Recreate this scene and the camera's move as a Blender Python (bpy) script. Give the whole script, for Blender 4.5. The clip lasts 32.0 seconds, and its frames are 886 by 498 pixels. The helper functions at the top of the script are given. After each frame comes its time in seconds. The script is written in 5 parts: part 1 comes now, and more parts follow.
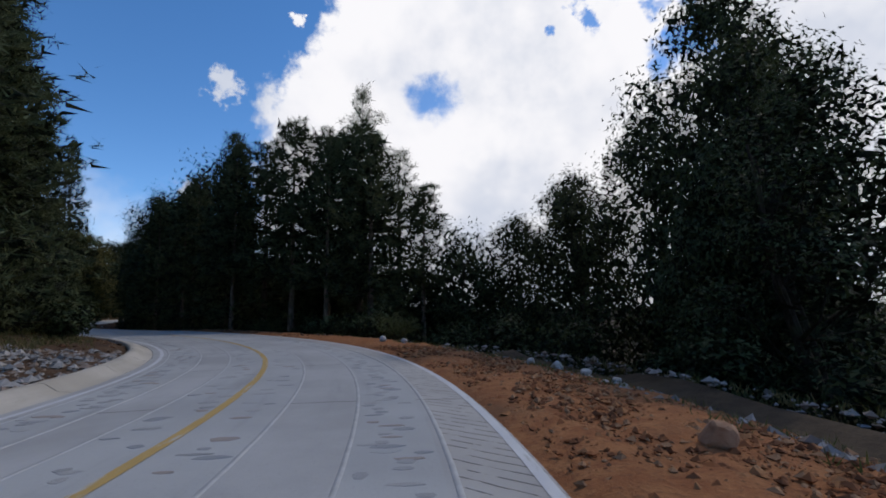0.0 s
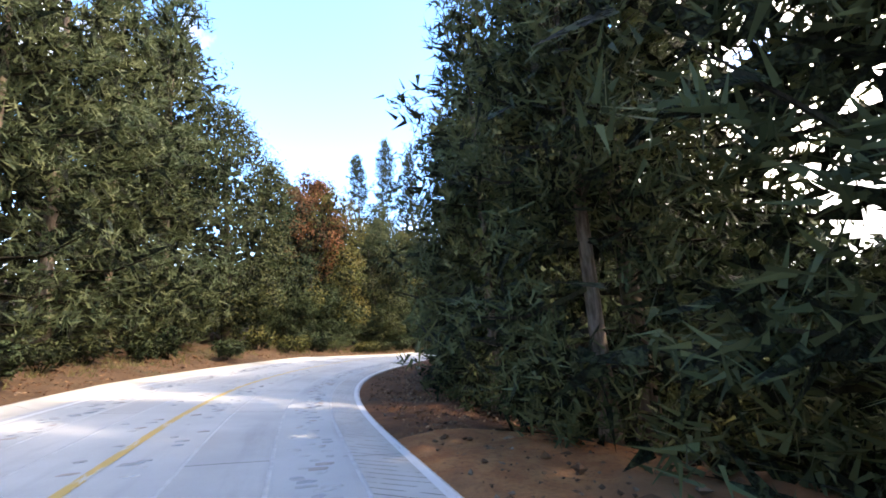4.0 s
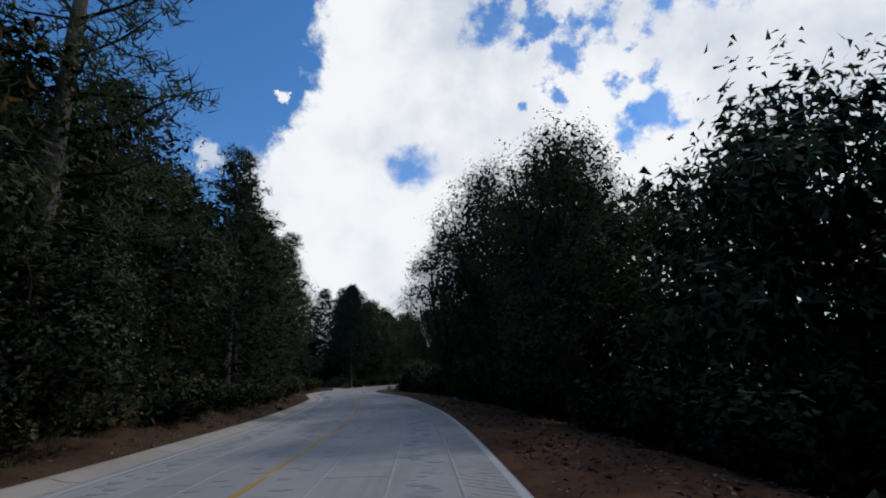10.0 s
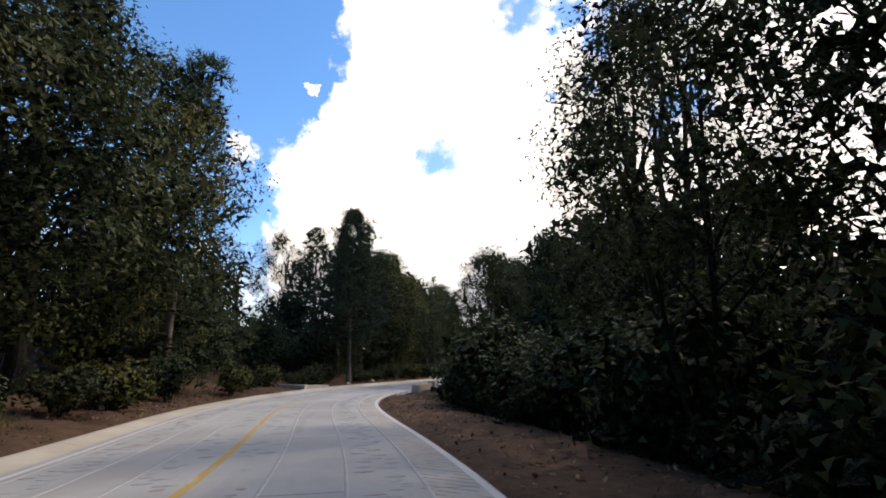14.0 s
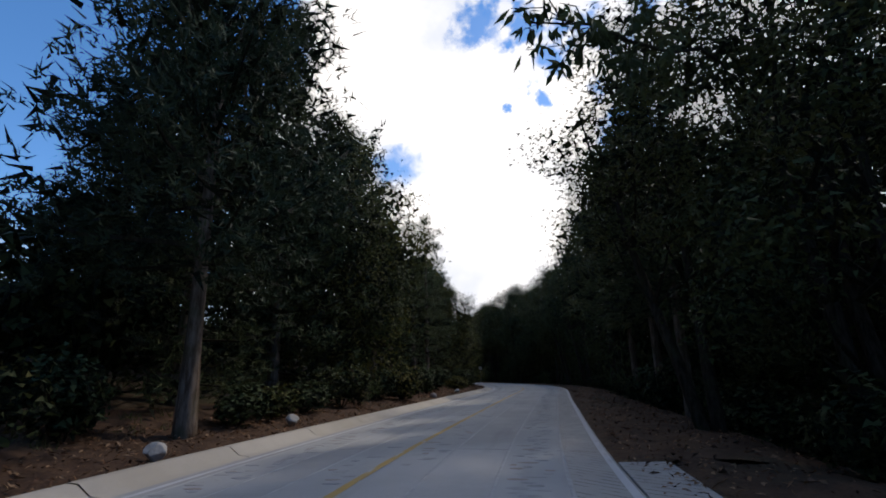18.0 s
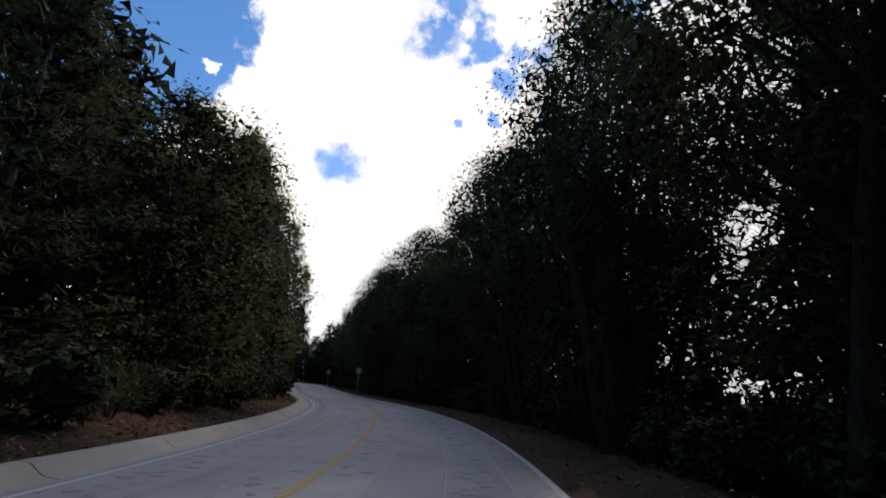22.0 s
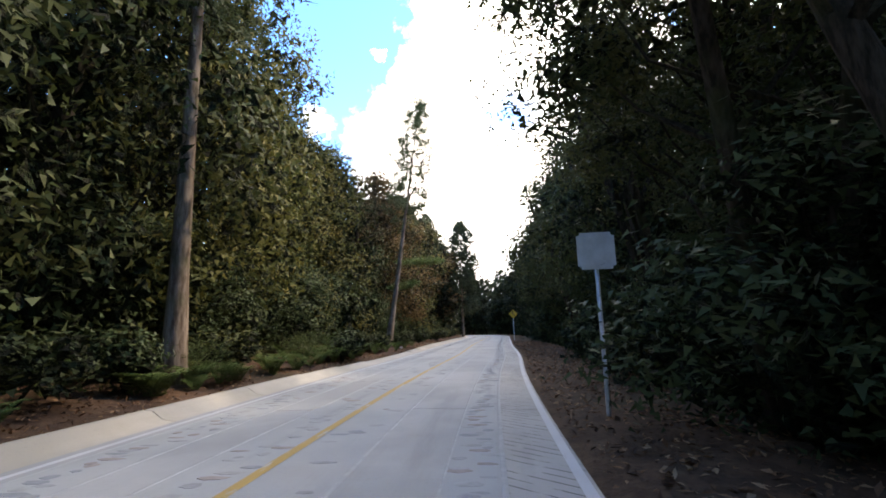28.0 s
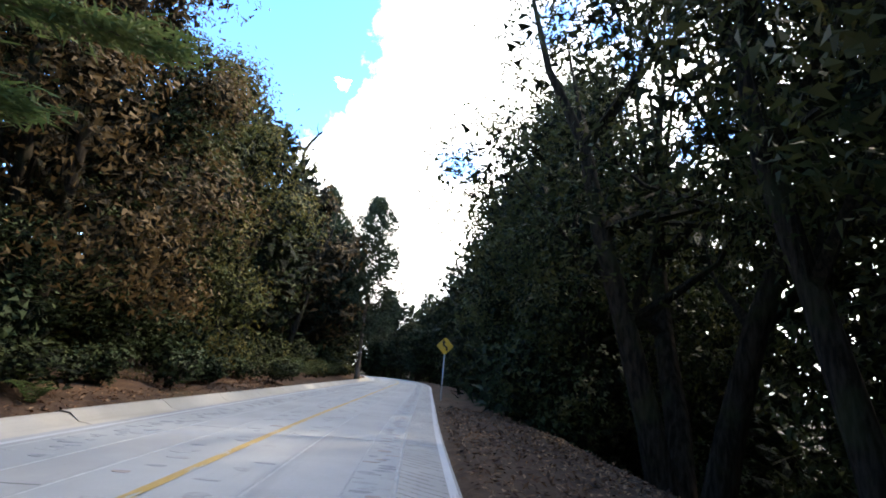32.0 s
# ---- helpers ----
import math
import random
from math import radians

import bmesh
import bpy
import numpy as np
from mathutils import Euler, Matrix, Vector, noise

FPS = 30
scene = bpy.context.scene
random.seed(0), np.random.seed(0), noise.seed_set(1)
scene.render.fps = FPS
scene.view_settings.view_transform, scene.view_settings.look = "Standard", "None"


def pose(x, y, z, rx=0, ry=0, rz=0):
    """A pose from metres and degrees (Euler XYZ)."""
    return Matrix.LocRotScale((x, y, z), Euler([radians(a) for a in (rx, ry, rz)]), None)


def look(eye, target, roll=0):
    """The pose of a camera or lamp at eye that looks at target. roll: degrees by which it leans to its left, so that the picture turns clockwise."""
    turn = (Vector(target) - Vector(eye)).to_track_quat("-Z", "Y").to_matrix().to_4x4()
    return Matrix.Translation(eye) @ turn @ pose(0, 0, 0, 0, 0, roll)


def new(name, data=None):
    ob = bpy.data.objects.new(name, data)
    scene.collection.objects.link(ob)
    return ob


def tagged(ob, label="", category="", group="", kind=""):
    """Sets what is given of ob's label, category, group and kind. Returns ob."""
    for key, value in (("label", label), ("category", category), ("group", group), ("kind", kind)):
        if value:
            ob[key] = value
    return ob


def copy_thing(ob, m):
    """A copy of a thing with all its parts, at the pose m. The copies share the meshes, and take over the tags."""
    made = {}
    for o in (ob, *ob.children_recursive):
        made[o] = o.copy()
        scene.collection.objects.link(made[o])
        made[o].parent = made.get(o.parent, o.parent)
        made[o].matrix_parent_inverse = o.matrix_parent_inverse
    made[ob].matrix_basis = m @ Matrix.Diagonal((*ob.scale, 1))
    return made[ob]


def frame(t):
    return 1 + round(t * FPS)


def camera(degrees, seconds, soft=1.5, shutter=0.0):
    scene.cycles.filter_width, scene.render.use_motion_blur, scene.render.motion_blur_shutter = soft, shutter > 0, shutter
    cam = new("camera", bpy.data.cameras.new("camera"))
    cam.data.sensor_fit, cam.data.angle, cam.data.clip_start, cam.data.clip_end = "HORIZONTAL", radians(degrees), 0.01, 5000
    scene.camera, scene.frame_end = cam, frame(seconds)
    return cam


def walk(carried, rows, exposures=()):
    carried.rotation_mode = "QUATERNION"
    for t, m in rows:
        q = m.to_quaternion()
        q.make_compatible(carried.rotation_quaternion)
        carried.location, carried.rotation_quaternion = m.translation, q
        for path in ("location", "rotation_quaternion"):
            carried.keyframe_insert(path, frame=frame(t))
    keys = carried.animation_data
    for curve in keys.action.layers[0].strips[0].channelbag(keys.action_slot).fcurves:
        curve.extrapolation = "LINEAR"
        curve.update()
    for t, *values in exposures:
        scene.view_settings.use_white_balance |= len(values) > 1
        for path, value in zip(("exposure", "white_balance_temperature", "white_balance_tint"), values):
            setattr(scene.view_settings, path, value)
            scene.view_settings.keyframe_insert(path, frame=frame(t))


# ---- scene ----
cam = camera(86.0, 32.0, 1.8)

PATH = [
    (0, (0.0, 0.0, 1.35), (0.001, 1.985, 1.596), -0.7),
    (0.5, (-0.285, 4.59, 1.35), (-0.24, 6.56, 1.695), 1.0),
    (1, (-1.048, 8.996, 1.35), (-1.075, 10.94, 1.817), 2.7),
    (1.5, (-2.42, 13.237, 1.35), (-2.622, 15.169, 1.825), 2.7),
    (2, (-4.47, 17.31, 1.35), (-4.976, 19.185, 1.828), 2.7),
    (2.5, (-7.287, 21.363, 1.35), (-8.067, 23.151, 1.791), 2.7),
    (3, (-10.773, 25.332, 1.35), (-11.78, 27.02, 1.725), 0.2),
    (3.5, (-14.576, 28.879, 1.35), (-15.741, 30.467, 1.702), -1.8),
    (5.5, (-30.667, 41.003, 1.35), (-31.913, 42.512, 1.764), -7.5),
    (6, (-34.196, 44.587, 1.35), (-35.339, 46.157, 1.828), -8.8),
    (6.5, (-37.472, 48.727, 1.35), (-38.488, 50.374, 1.856), -10.3),
    (7, (-40.432, 53.518, 1.35), (-41.294, 55.245, 1.872), -10.8),
    (7.5, (-42.721, 58.821, 1.35), (-43.393, 60.63, 1.875), -10.2),
    (8, (-44.212, 64.384, 1.35), (-44.658, 66.274, 1.829), -8.4),
    (8.5, (-45.304, 70.053, 1.35), (-45.499, 71.991, 1.801), -5.8),
    (9, (-46.223, 75.613, 1.35), (-46.263, 77.545, 1.864), -6.2),
    (9.5, (-46.742, 80.891, 1.35), (-46.695, 82.819, 1.88), -3.8),
    (10, (-46.916, 85.841, 1.35), (-46.83, 87.771, 1.868), -2.1),
    (10.5, (-47.051, 90.679, 1.35), (-46.891, 92.611, 1.84), -0.6),
    (11, (-47.252, 95.551, 1.35), (-47.037, 97.483, 1.822), -0.5),
    (11.5, (-47.457, 100.17, 1.35), (-47.275, 102.099, 1.842), -1.4),
    (12, (-47.631, 104.317, 1.35), (-47.478, 106.25, 1.84), -1.7),
    (12.5, (-47.931, 108.114, 1.35), (-47.814, 110.047, 1.849), -2.8),
    (13, (-48.439, 111.702, 1.35), (-48.352, 113.628, 1.881), -2.5),
    (13.5, (-48.939, 115.299, 1.35), (-48.895, 117.226, 1.886), -2.2),
    (14, (-49.355, 119.002, 1.35), (-49.384, 120.941, 1.837), -0.9),
    (14.5, (-49.875, 122.699, 1.35), (-49.956, 124.65, 1.781), -0.6),
    (16.5, (-53.619, 137.85, 1.35), (-53.831, 139.786, 1.807), -0.7),
    (17, (-54.128, 141.851, 1.35), (-54.261, 143.784, 1.844), -0.7),
    (17.5, (-54.094, 145.921, 1.35), (-54.107, 147.855, 1.856), -1.4),
    (18, (-53.576, 150.038, 1.35), (-53.418, 151.964, 1.865), -1.7),
    (18.5, (-52.748, 154.197, 1.35), (-52.449, 156.099, 1.889), -1.6),
    (19, (-51.65, 158.5, 1.35), (-51.227, 160.375, 1.901), -1.4),
    (19.5, (-50.3, 163.016, 1.35), (-49.825, 164.876, 1.911), 0.0),
    (20, (-48.9, 167.48, 1.35), (-48.413, 169.336, 1.915), 0.2),
    (20.5, (-47.633, 171.649, 1.35), (-47.131, 173.499, 1.92), 0.7),
    (21, (-46.404, 175.711, 1.35), (-45.929, 177.566, 1.929), 1.5),
    (21.5, (-45.107, 179.809, 1.35), (-44.657, 181.671, 1.927), 3.0),
    (22, (-43.766, 183.938, 1.35), (-43.343, 185.813, 1.902), 3.1),
    (22.5, (-42.522, 188.103, 1.35), (-42.101, 189.982, 1.891), 3.9),
    (23, (-41.548, 192.31, 1.35), (-41.125, 194.189, 1.887), 2.9),
    (23.5, (-40.887, 196.542, 1.35), (-40.493, 198.427, 1.889), 2.2),
    (24, (-40.501, 200.66, 1.35), (-40.173, 202.549, 1.918), 1.0),
    (24.5, (-40.301, 204.535, 1.35), (-40.058, 206.444, 1.894), 2.0),
    (25, (-40.184, 208.242, 1.35), (-39.977, 210.16, 1.876), 1.2),
    (25.5, (-40.132, 211.958, 1.35), (-39.975, 213.899, 1.805), 0.7),
    (26, (-40.199, 215.647, 1.35), (-40.179, 217.626, 1.636), 0.8),
    (26.5, (-40.376, 219.209, 1.35), (-40.509, 221.204, 1.413), -0.1),
    (28.5, (-41.54, 234.977, 1.35), (-41.949, 236.896, 1.733), -1.9),
    (29, (-41.849, 239.218, 1.35), (-42.319, 241.138, 1.656), -2.3),
    (29.5, (-42.054, 243.052, 1.35), (-42.477, 244.982, 1.663), -1.1),
    (30, (-42.168, 246.454, 1.35), (-42.535, 248.387, 1.711), 1.1),
    (30.5, (-42.23, 249.642, 1.35), (-42.553, 251.58, 1.726), 2.9),
    (31, (-42.304, 252.5, 1.35), (-42.591, 254.431, 1.784), 3.4),
    (31.5, (-42.418, 254.779, 1.35), (-42.565, 256.714, 1.835), 3.8),
    (32, (-42.552, 256.571, 1.35), (-42.637, 258.505, 1.853), 5.2),
]
EXPOSURES = [  # seconds, stops, kelvin, tint
    (0, -2.45, 6400, 13), (1, -2.45, 6400, 13), (2, -2.45, 6400, 13), (2.5, -1.2, 7400, 16), (3, 0.5, 8200, 20), (3.5, 0.7, 8200, 19), (6, 0.8, 7700, 12), (6.5, 0.5, 7500, 11),
    (7, -0.2, 7300, 10), (7.5, -1.0, 7000, 10), (8, -1.7, 6600, 11), (9, -2.35, 6400, 10), (10, -2.5, 6300, 10), (11, -1.95, 6600, 12),
    (12, -1.0, 7300, 14), (13, -1.0, 7400, 14), (14, -1.35, 7600, 15), (14.5, -1.75, 7100, 13), (17, -2.65, 6300, 11), (18, -2.0, 6800, 13), (19, -1.9, 7000, 14),
    (20, -1.95, 7100, 15), (21, -1.7, 7100, 15), (22, -1.9, 7100, 15), (23, -1.7, 7100, 15), (24, -0.7, 7400, 16), (25, -0.35, 7700, 17), (26, -0.05, 8100, 19),
    (29, 0.35, 7600, 12), (30, 0.75, 7500, 12), (31, 0.3, 7300, 11), (32, 0.1, 7200, 11)]
walk(cam, [(t, look(eye, target, roll)) for t, eye, target, roll in PATH], EXPOSURES)

# ---- light ----
SUN_AZ, SUN_EL = -60.0, 46.0          # degrees; azimuth to the left of +y


def direction(az, el):
    a, e = radians(az), radians(el)
    return Vector((-math.sin(a) * math.cos(e), math.cos(a) * math.cos(e), math.sin(e)))


sun_data = bpy.data.lights.new("sun", "SUN")
sun_data.energy, sun_data.angle, sun_data.color = 4.8, radians(2.0), (1.0, 0.93, 0.83)
sun = new("sun", sun_data)
sun.matrix_world = look(direction(SUN_AZ, SUN_EL) * 100, (0, 0, 0))


class Nodes:
    """A short way to write node trees."""

    def __init__(self, tree):
        self.tree = tree
        tree.nodes.clear()

    def add(self, kind, values=None):
        n = self.tree.nodes.new(kind)
        self.feed(n, values)
        return n

    def feed(self, n, values):
        for k, v in (values or {}).items():
            if isinstance(v, bpy.types.NodeSocket):
                self.tree.links.new(v, n.inputs[k])
            else:
                n.inputs[k].default_value = v

    def math(self, op, a, b=0.0, c=0.0, clamp=False):
        n = self.add("ShaderNodeMath", {0: a, 1: b, 2: c})
        n.operation, n.use_clamp = op, clamp
        return n.outputs[0]

    def mix(self, f, a, b):
        n = self.tree.nodes.new("ShaderNodeMix")
        n.data_type = "RGBA"
        self.feed(n, {0: f, 6: a, 7: b})
        return n.outputs[2]

    def step(self, v, lo, hi, a=0.0, b=1.0):
        n = self.add("ShaderNodeMapRange", {0: v, 1: lo, 2: hi, 3: a, 4: b})
        n.interpolation_type = "SMOOTHSTEP"
        return n.outputs[0]

    def dot(self, a, b):
        n = self.add("ShaderNodeVectorMath", {0: a, 1: b})
        n.operation = "DOT_PRODUCT"
        return n.outputs["Value"]

    def noise(self, vec, scale, detail=4.0, rough=0.55, out=0):
        return self.add("ShaderNodeTexNoise", {"Vector": vec, "Scale": scale, "Detail": detail, "Roughness": rough}).outputs[out]


def make_world():
    world = bpy.data.worlds.new("sky")
    scene.world = world
    world.use_nodes = True
    n = Nodes(world.node_tree)
    way = n.add("ShaderNodeTexCoord").outputs["Generated"]
    sky = n.add("ShaderNodeTexSky")
    sky.sky_type, sky.sun_disc = "NISHITA", False
    sky.sun_elevation, sky.sun_rotation = radians(SUN_EL), radians(-SUN_AZ)
    sky.altitude, sky.air_density, sky.dust_density, sky.ozone_density = 2300.0, 1.0, 0.4, 1.6
    xyz = n.add("ShaderNodeSeparateXYZ", {0: way})
    az = n.math("MULTIPLY", n.math("ARCTAN2", n.math("MULTIPLY", xyz.outputs[0], -1.0), xyz.outputs[1]), 57.2958)
    el = n.math("MULTIPLY", n.math("ARCSINE", xyz.outputs[2]), 57.2958)
    rag = n.math("SUBTRACT", n.noise(way, 9.0, 8.0, 0.62), 0.5)
    fine = n.math("SUBTRACT", n.noise(way, 26.0, 6.0, 0.6), 0.5)
    # the edge of the great bank of cloud: its azimuth grows towards the horizon
    edge = n.add("ShaderNodeMapRange", {0: el, 1: 23.0, 2: 33.0, 3: 21.5, 4: 14.2}).outputs[0]
    ragged = n.math("ADD", n.math("MULTIPLY", rag, 9.0), n.math("MULTIPLY", fine, 6.0))
    bank = n.step(n.math("SUBTRACT", n.math("ADD", edge, ragged), az), -0.8, 1.6)
    far_side = n.step(n.math("ADD", az, n.math("MULTIPLY", rag, 60.0)), -95.0, -80.0)
    bank = n.math("MULTIPLY", bank, far_side)
    low = n.step(n.math("ADD", el, n.math("MULTIPLY", rag, 20.0)), 14.0, 4.0)
    # unseen scattered clouds left and behind, thickened to whiten the fill light
    small = n.step(n.noise(way, 5.0, 7.0, 0.6), 0.56, 0.65)
    cloud = n.math("MAXIMUM", bank, n.math("MULTIPLY", small, n.step(az, 60.0, 90.0)))
    cloud = n.math("MAXIMUM", cloud, n.math("MULTIPLY", low, 0.5))
    # gaps of blue in the bank, and the small cloud beside it
    for a, e, size, rough in ((1.4, 25.1, 2.4, 7.0), (-10.2, 40.3, 2.7, 13.0), (-16.8, 39.6, 1.6, 12.0), (-20.8, 35.0, 2.5, 14.0), (-18.4, 31.2, 1.5, 14.0),
                              (-26.0, 25.6, 2.0, 10.0), (-29.4, 27.0, 2.2, 12.0), (-26.8, 31.8, 1.7, 14.0), (-24.6, 37.4, 2.3, 13.0), (-12.4, 43.5, 2.2, 12.0),
                              (-14.0, 30.8, 0.6, 6.0), (-36.0, 41.0, 4.0, 20.0)):
        d = direction(a, e)
        dot = n.dot(way, d)
        off = n.math("MULTIPLY", n.math("ARCCOSINE", n.math("MINIMUM", dot, 1.0)), 57.2958)
        near = n.math("ADD", off, n.math("ADD", n.math("MULTIPLY", rag, rough), n.math("MULTIPLY", fine, rough * 0.5)))
        cloud = n.math("MULTIPLY", cloud, n.step(near, size * 0.35, size * 1.45, 0.06, 1.0))
    for a, e, size, rough in ((25.2, 24.6, 1.7, 7.0), (28.6, 12.8, 1.2, 6.0), (18.0, 31.8, 0.5, 4.0)):
        d = direction(a, e)
        dot = n.dot(way, d)
        off = n.math("MULTIPLY", n.math("ARCCOSINE", n.math("MINIMUM", dot, 1.0)), 57.2958)
        near = n.math("ADD", off, n.math("ADD", n.math("MULTIPLY", rag, rough), n.math("MULTIPLY", fine, rough)))
        cloud = n.math("MAXIMUM", cloud, n.step(near, size * 1.3, size * 0.6))
    shade = n.step(n.noise(way, 4.0, 5.0, 0.55), 0.30, 0.62)
    white = n.mix(shade, (0.62, 0.68, 0.78, 1), (1.0, 1.0, 1.0, 1))
    deep = n.add("ShaderNodeHueSaturation", {"Saturation": 1.25, "Value": 6.2, "Color": sky.outputs[0]}).outputs[0]
    blue = n.add("ShaderNodeBackground", {0: deep, 1: SKY_STRENGTH}).outputs[0]
    puff = n.add("ShaderNodeBackground", {0: white, 1: CLOUD_STRENGTH}).outputs[0]
    both = n.add("ShaderNodeMixShader", {0: cloud, 1: blue, 2: puff}).outputs[0]
    n.add("ShaderNodeOutputWorld", {0: both})


SKY_STRENGTH, CLOUD_STRENGTH = 0.15, 5.2
make_world()

# ---- materials ----
def material(name):
    m = bpy.data.materials.new(name)
    m.use_nodes = True
    return m, Nodes(m.node_tree)


def finish(n, color, rough=0.9, bump=None, height=0.02, spec=0.3, metal=0.0):
    values = {"Base Color": color, "Roughness": rough, "Specular IOR Level": spec, "Metallic": metal}
    if bump is not None:
        values["Normal"] = n.add("ShaderNodeBump", {"Strength": 0.8, "Distance": height, "Height": bump}).outputs[0]
    p = n.add("ShaderNodeBsdfPrincipled", values)
    n.add("ShaderNodeOutputMaterial", {0: p.outputs[0]})


def leaf_material(name, dark, light, third, glow=0.34):
    """Leaves: each leaf and each tree has a tone of its own; some light comes through them."""
    m, n = material(name)
    leaf = n.add("ShaderNodeNewGeometry").outputs["Random Per Island"]
    tree = n.add("ShaderNodeObjectInfo").outputs["Random"]
    place = n.add("ShaderNodeTexCoord").outputs["Object"]
    patch = n.step(n.noise(place, 0.55, 3.0), 0.40, 0.62)
    c = n.mix(leaf, (*dark, 1), (*light, 1))
    c = n.mix(n.math("MULTIPLY", patch, n.math("ADD", n.math("MULTIPLY", tree, 0.7), 0.15)), c, (*third, 1))
    c = n.mix(n.math("MULTIPLY", n.step(leaf, 0.80, 1.0), 0.4), c, (*third, 1))
    p = n.add("ShaderNodeBsdfPrincipled", {"Base Color": c, "Roughness": 0.6, "Specular IOR Level": 0.14})
    t = n.add("ShaderNodeBsdfTranslucent", {0: c})
    both = n.add("ShaderNodeMixShader", {0: glow, 1: p.outputs[0], 2: t.outputs[0]})
    n.add("ShaderNodeOutputMaterial", {0: both.outputs[0]})
    return m


def shaded_mass_material(name, dark, light):
    """The close inner leaves of a crown: small patches of tone, the shade between them painted near-black."""
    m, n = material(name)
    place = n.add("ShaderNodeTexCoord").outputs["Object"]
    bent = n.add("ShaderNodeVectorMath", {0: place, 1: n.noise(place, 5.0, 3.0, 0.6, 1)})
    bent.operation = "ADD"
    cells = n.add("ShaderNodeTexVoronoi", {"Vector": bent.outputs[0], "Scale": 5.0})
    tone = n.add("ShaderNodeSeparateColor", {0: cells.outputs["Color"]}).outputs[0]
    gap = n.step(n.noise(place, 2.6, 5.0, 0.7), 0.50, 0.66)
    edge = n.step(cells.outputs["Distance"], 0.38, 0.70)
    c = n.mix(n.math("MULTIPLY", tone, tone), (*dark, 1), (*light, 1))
    # painted shade: near-black between the leaves and in broader gaps
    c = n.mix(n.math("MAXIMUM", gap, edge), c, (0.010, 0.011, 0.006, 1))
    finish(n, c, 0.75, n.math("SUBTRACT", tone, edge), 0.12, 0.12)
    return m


def bark_material(name, a, b, scale=6.0):
    m, n = material(name)
    place = n.add("ShaderNodeTexCoord").outputs["Object"]
    long = n.add("ShaderNodeMapping", {"Vector": place, "Scale": (1.0, 1.0, 0.18)}).outputs[0]
    crack = n.noise(long, scale * 2.2, 6.0, 0.65)
    moss = n.step(n.noise(place, 1.3, 4.0), 0.48, 0.66)
    c = n.mix(n.step(crack, 0.35, 0.65), (*a, 1), (*b, 1))
    c = n.mix(n.math("MULTIPLY", moss, 0.45), c, (0.06, 0.07, 0.03, 1))
    finish(n, c, 0.95, crack, 0.03, 0.06)
    return m


def plain_material(name, a, b, scale, rough=0.8, height=0.004, metal=0.0, spec=0.3):
    m, n = material(name)
    place = n.add("ShaderNodeTexCoord").outputs["Object"]
    grain = n.noise(place, scale, 6.0, 0.6)
    c = n.mix(n.step(grain, 0.32, 0.68), (*a, 1), (*b, 1))
    finish(n, c, rough, grain, height, spec, metal)
    return m


def piece_material(name, tones, scale=9.0, rough=0.85, by_object=False):
    """Loose pieces: a tone for each piece, with fine grain."""
    m, n = material(name)
    r = n.add("ShaderNodeObjectInfo").outputs["Random"] if by_object else n.add("ShaderNodeNewGeometry").outputs["Random Per Island"]
    place = n.add("ShaderNodeTexCoord").outputs["Object"]
    grain = n.noise(place, scale, 5.0)
    ramp = n.add("ShaderNodeValToRGB", {0: r})
    ramp.color_ramp.interpolation = "CONSTANT"
    els = ramp.color_ramp.elements
    els[0].color, els[1].position, els[1].color = (*tones[0], 1), 1.0 / len(tones), (*tones[1], 1)
    for k in range(2, len(tones)):
        e = els.new(k / len(tones))
        e.color = (*tones[k], 1)
    c = n.mix(n.step(grain, 0.3, 0.7, 0.0, 0.22), ramp.outputs[0], (0.05, 0.045, 0.04, 1))
    finish(n, c, rough, grain, 0.01, 0.12)
    return m


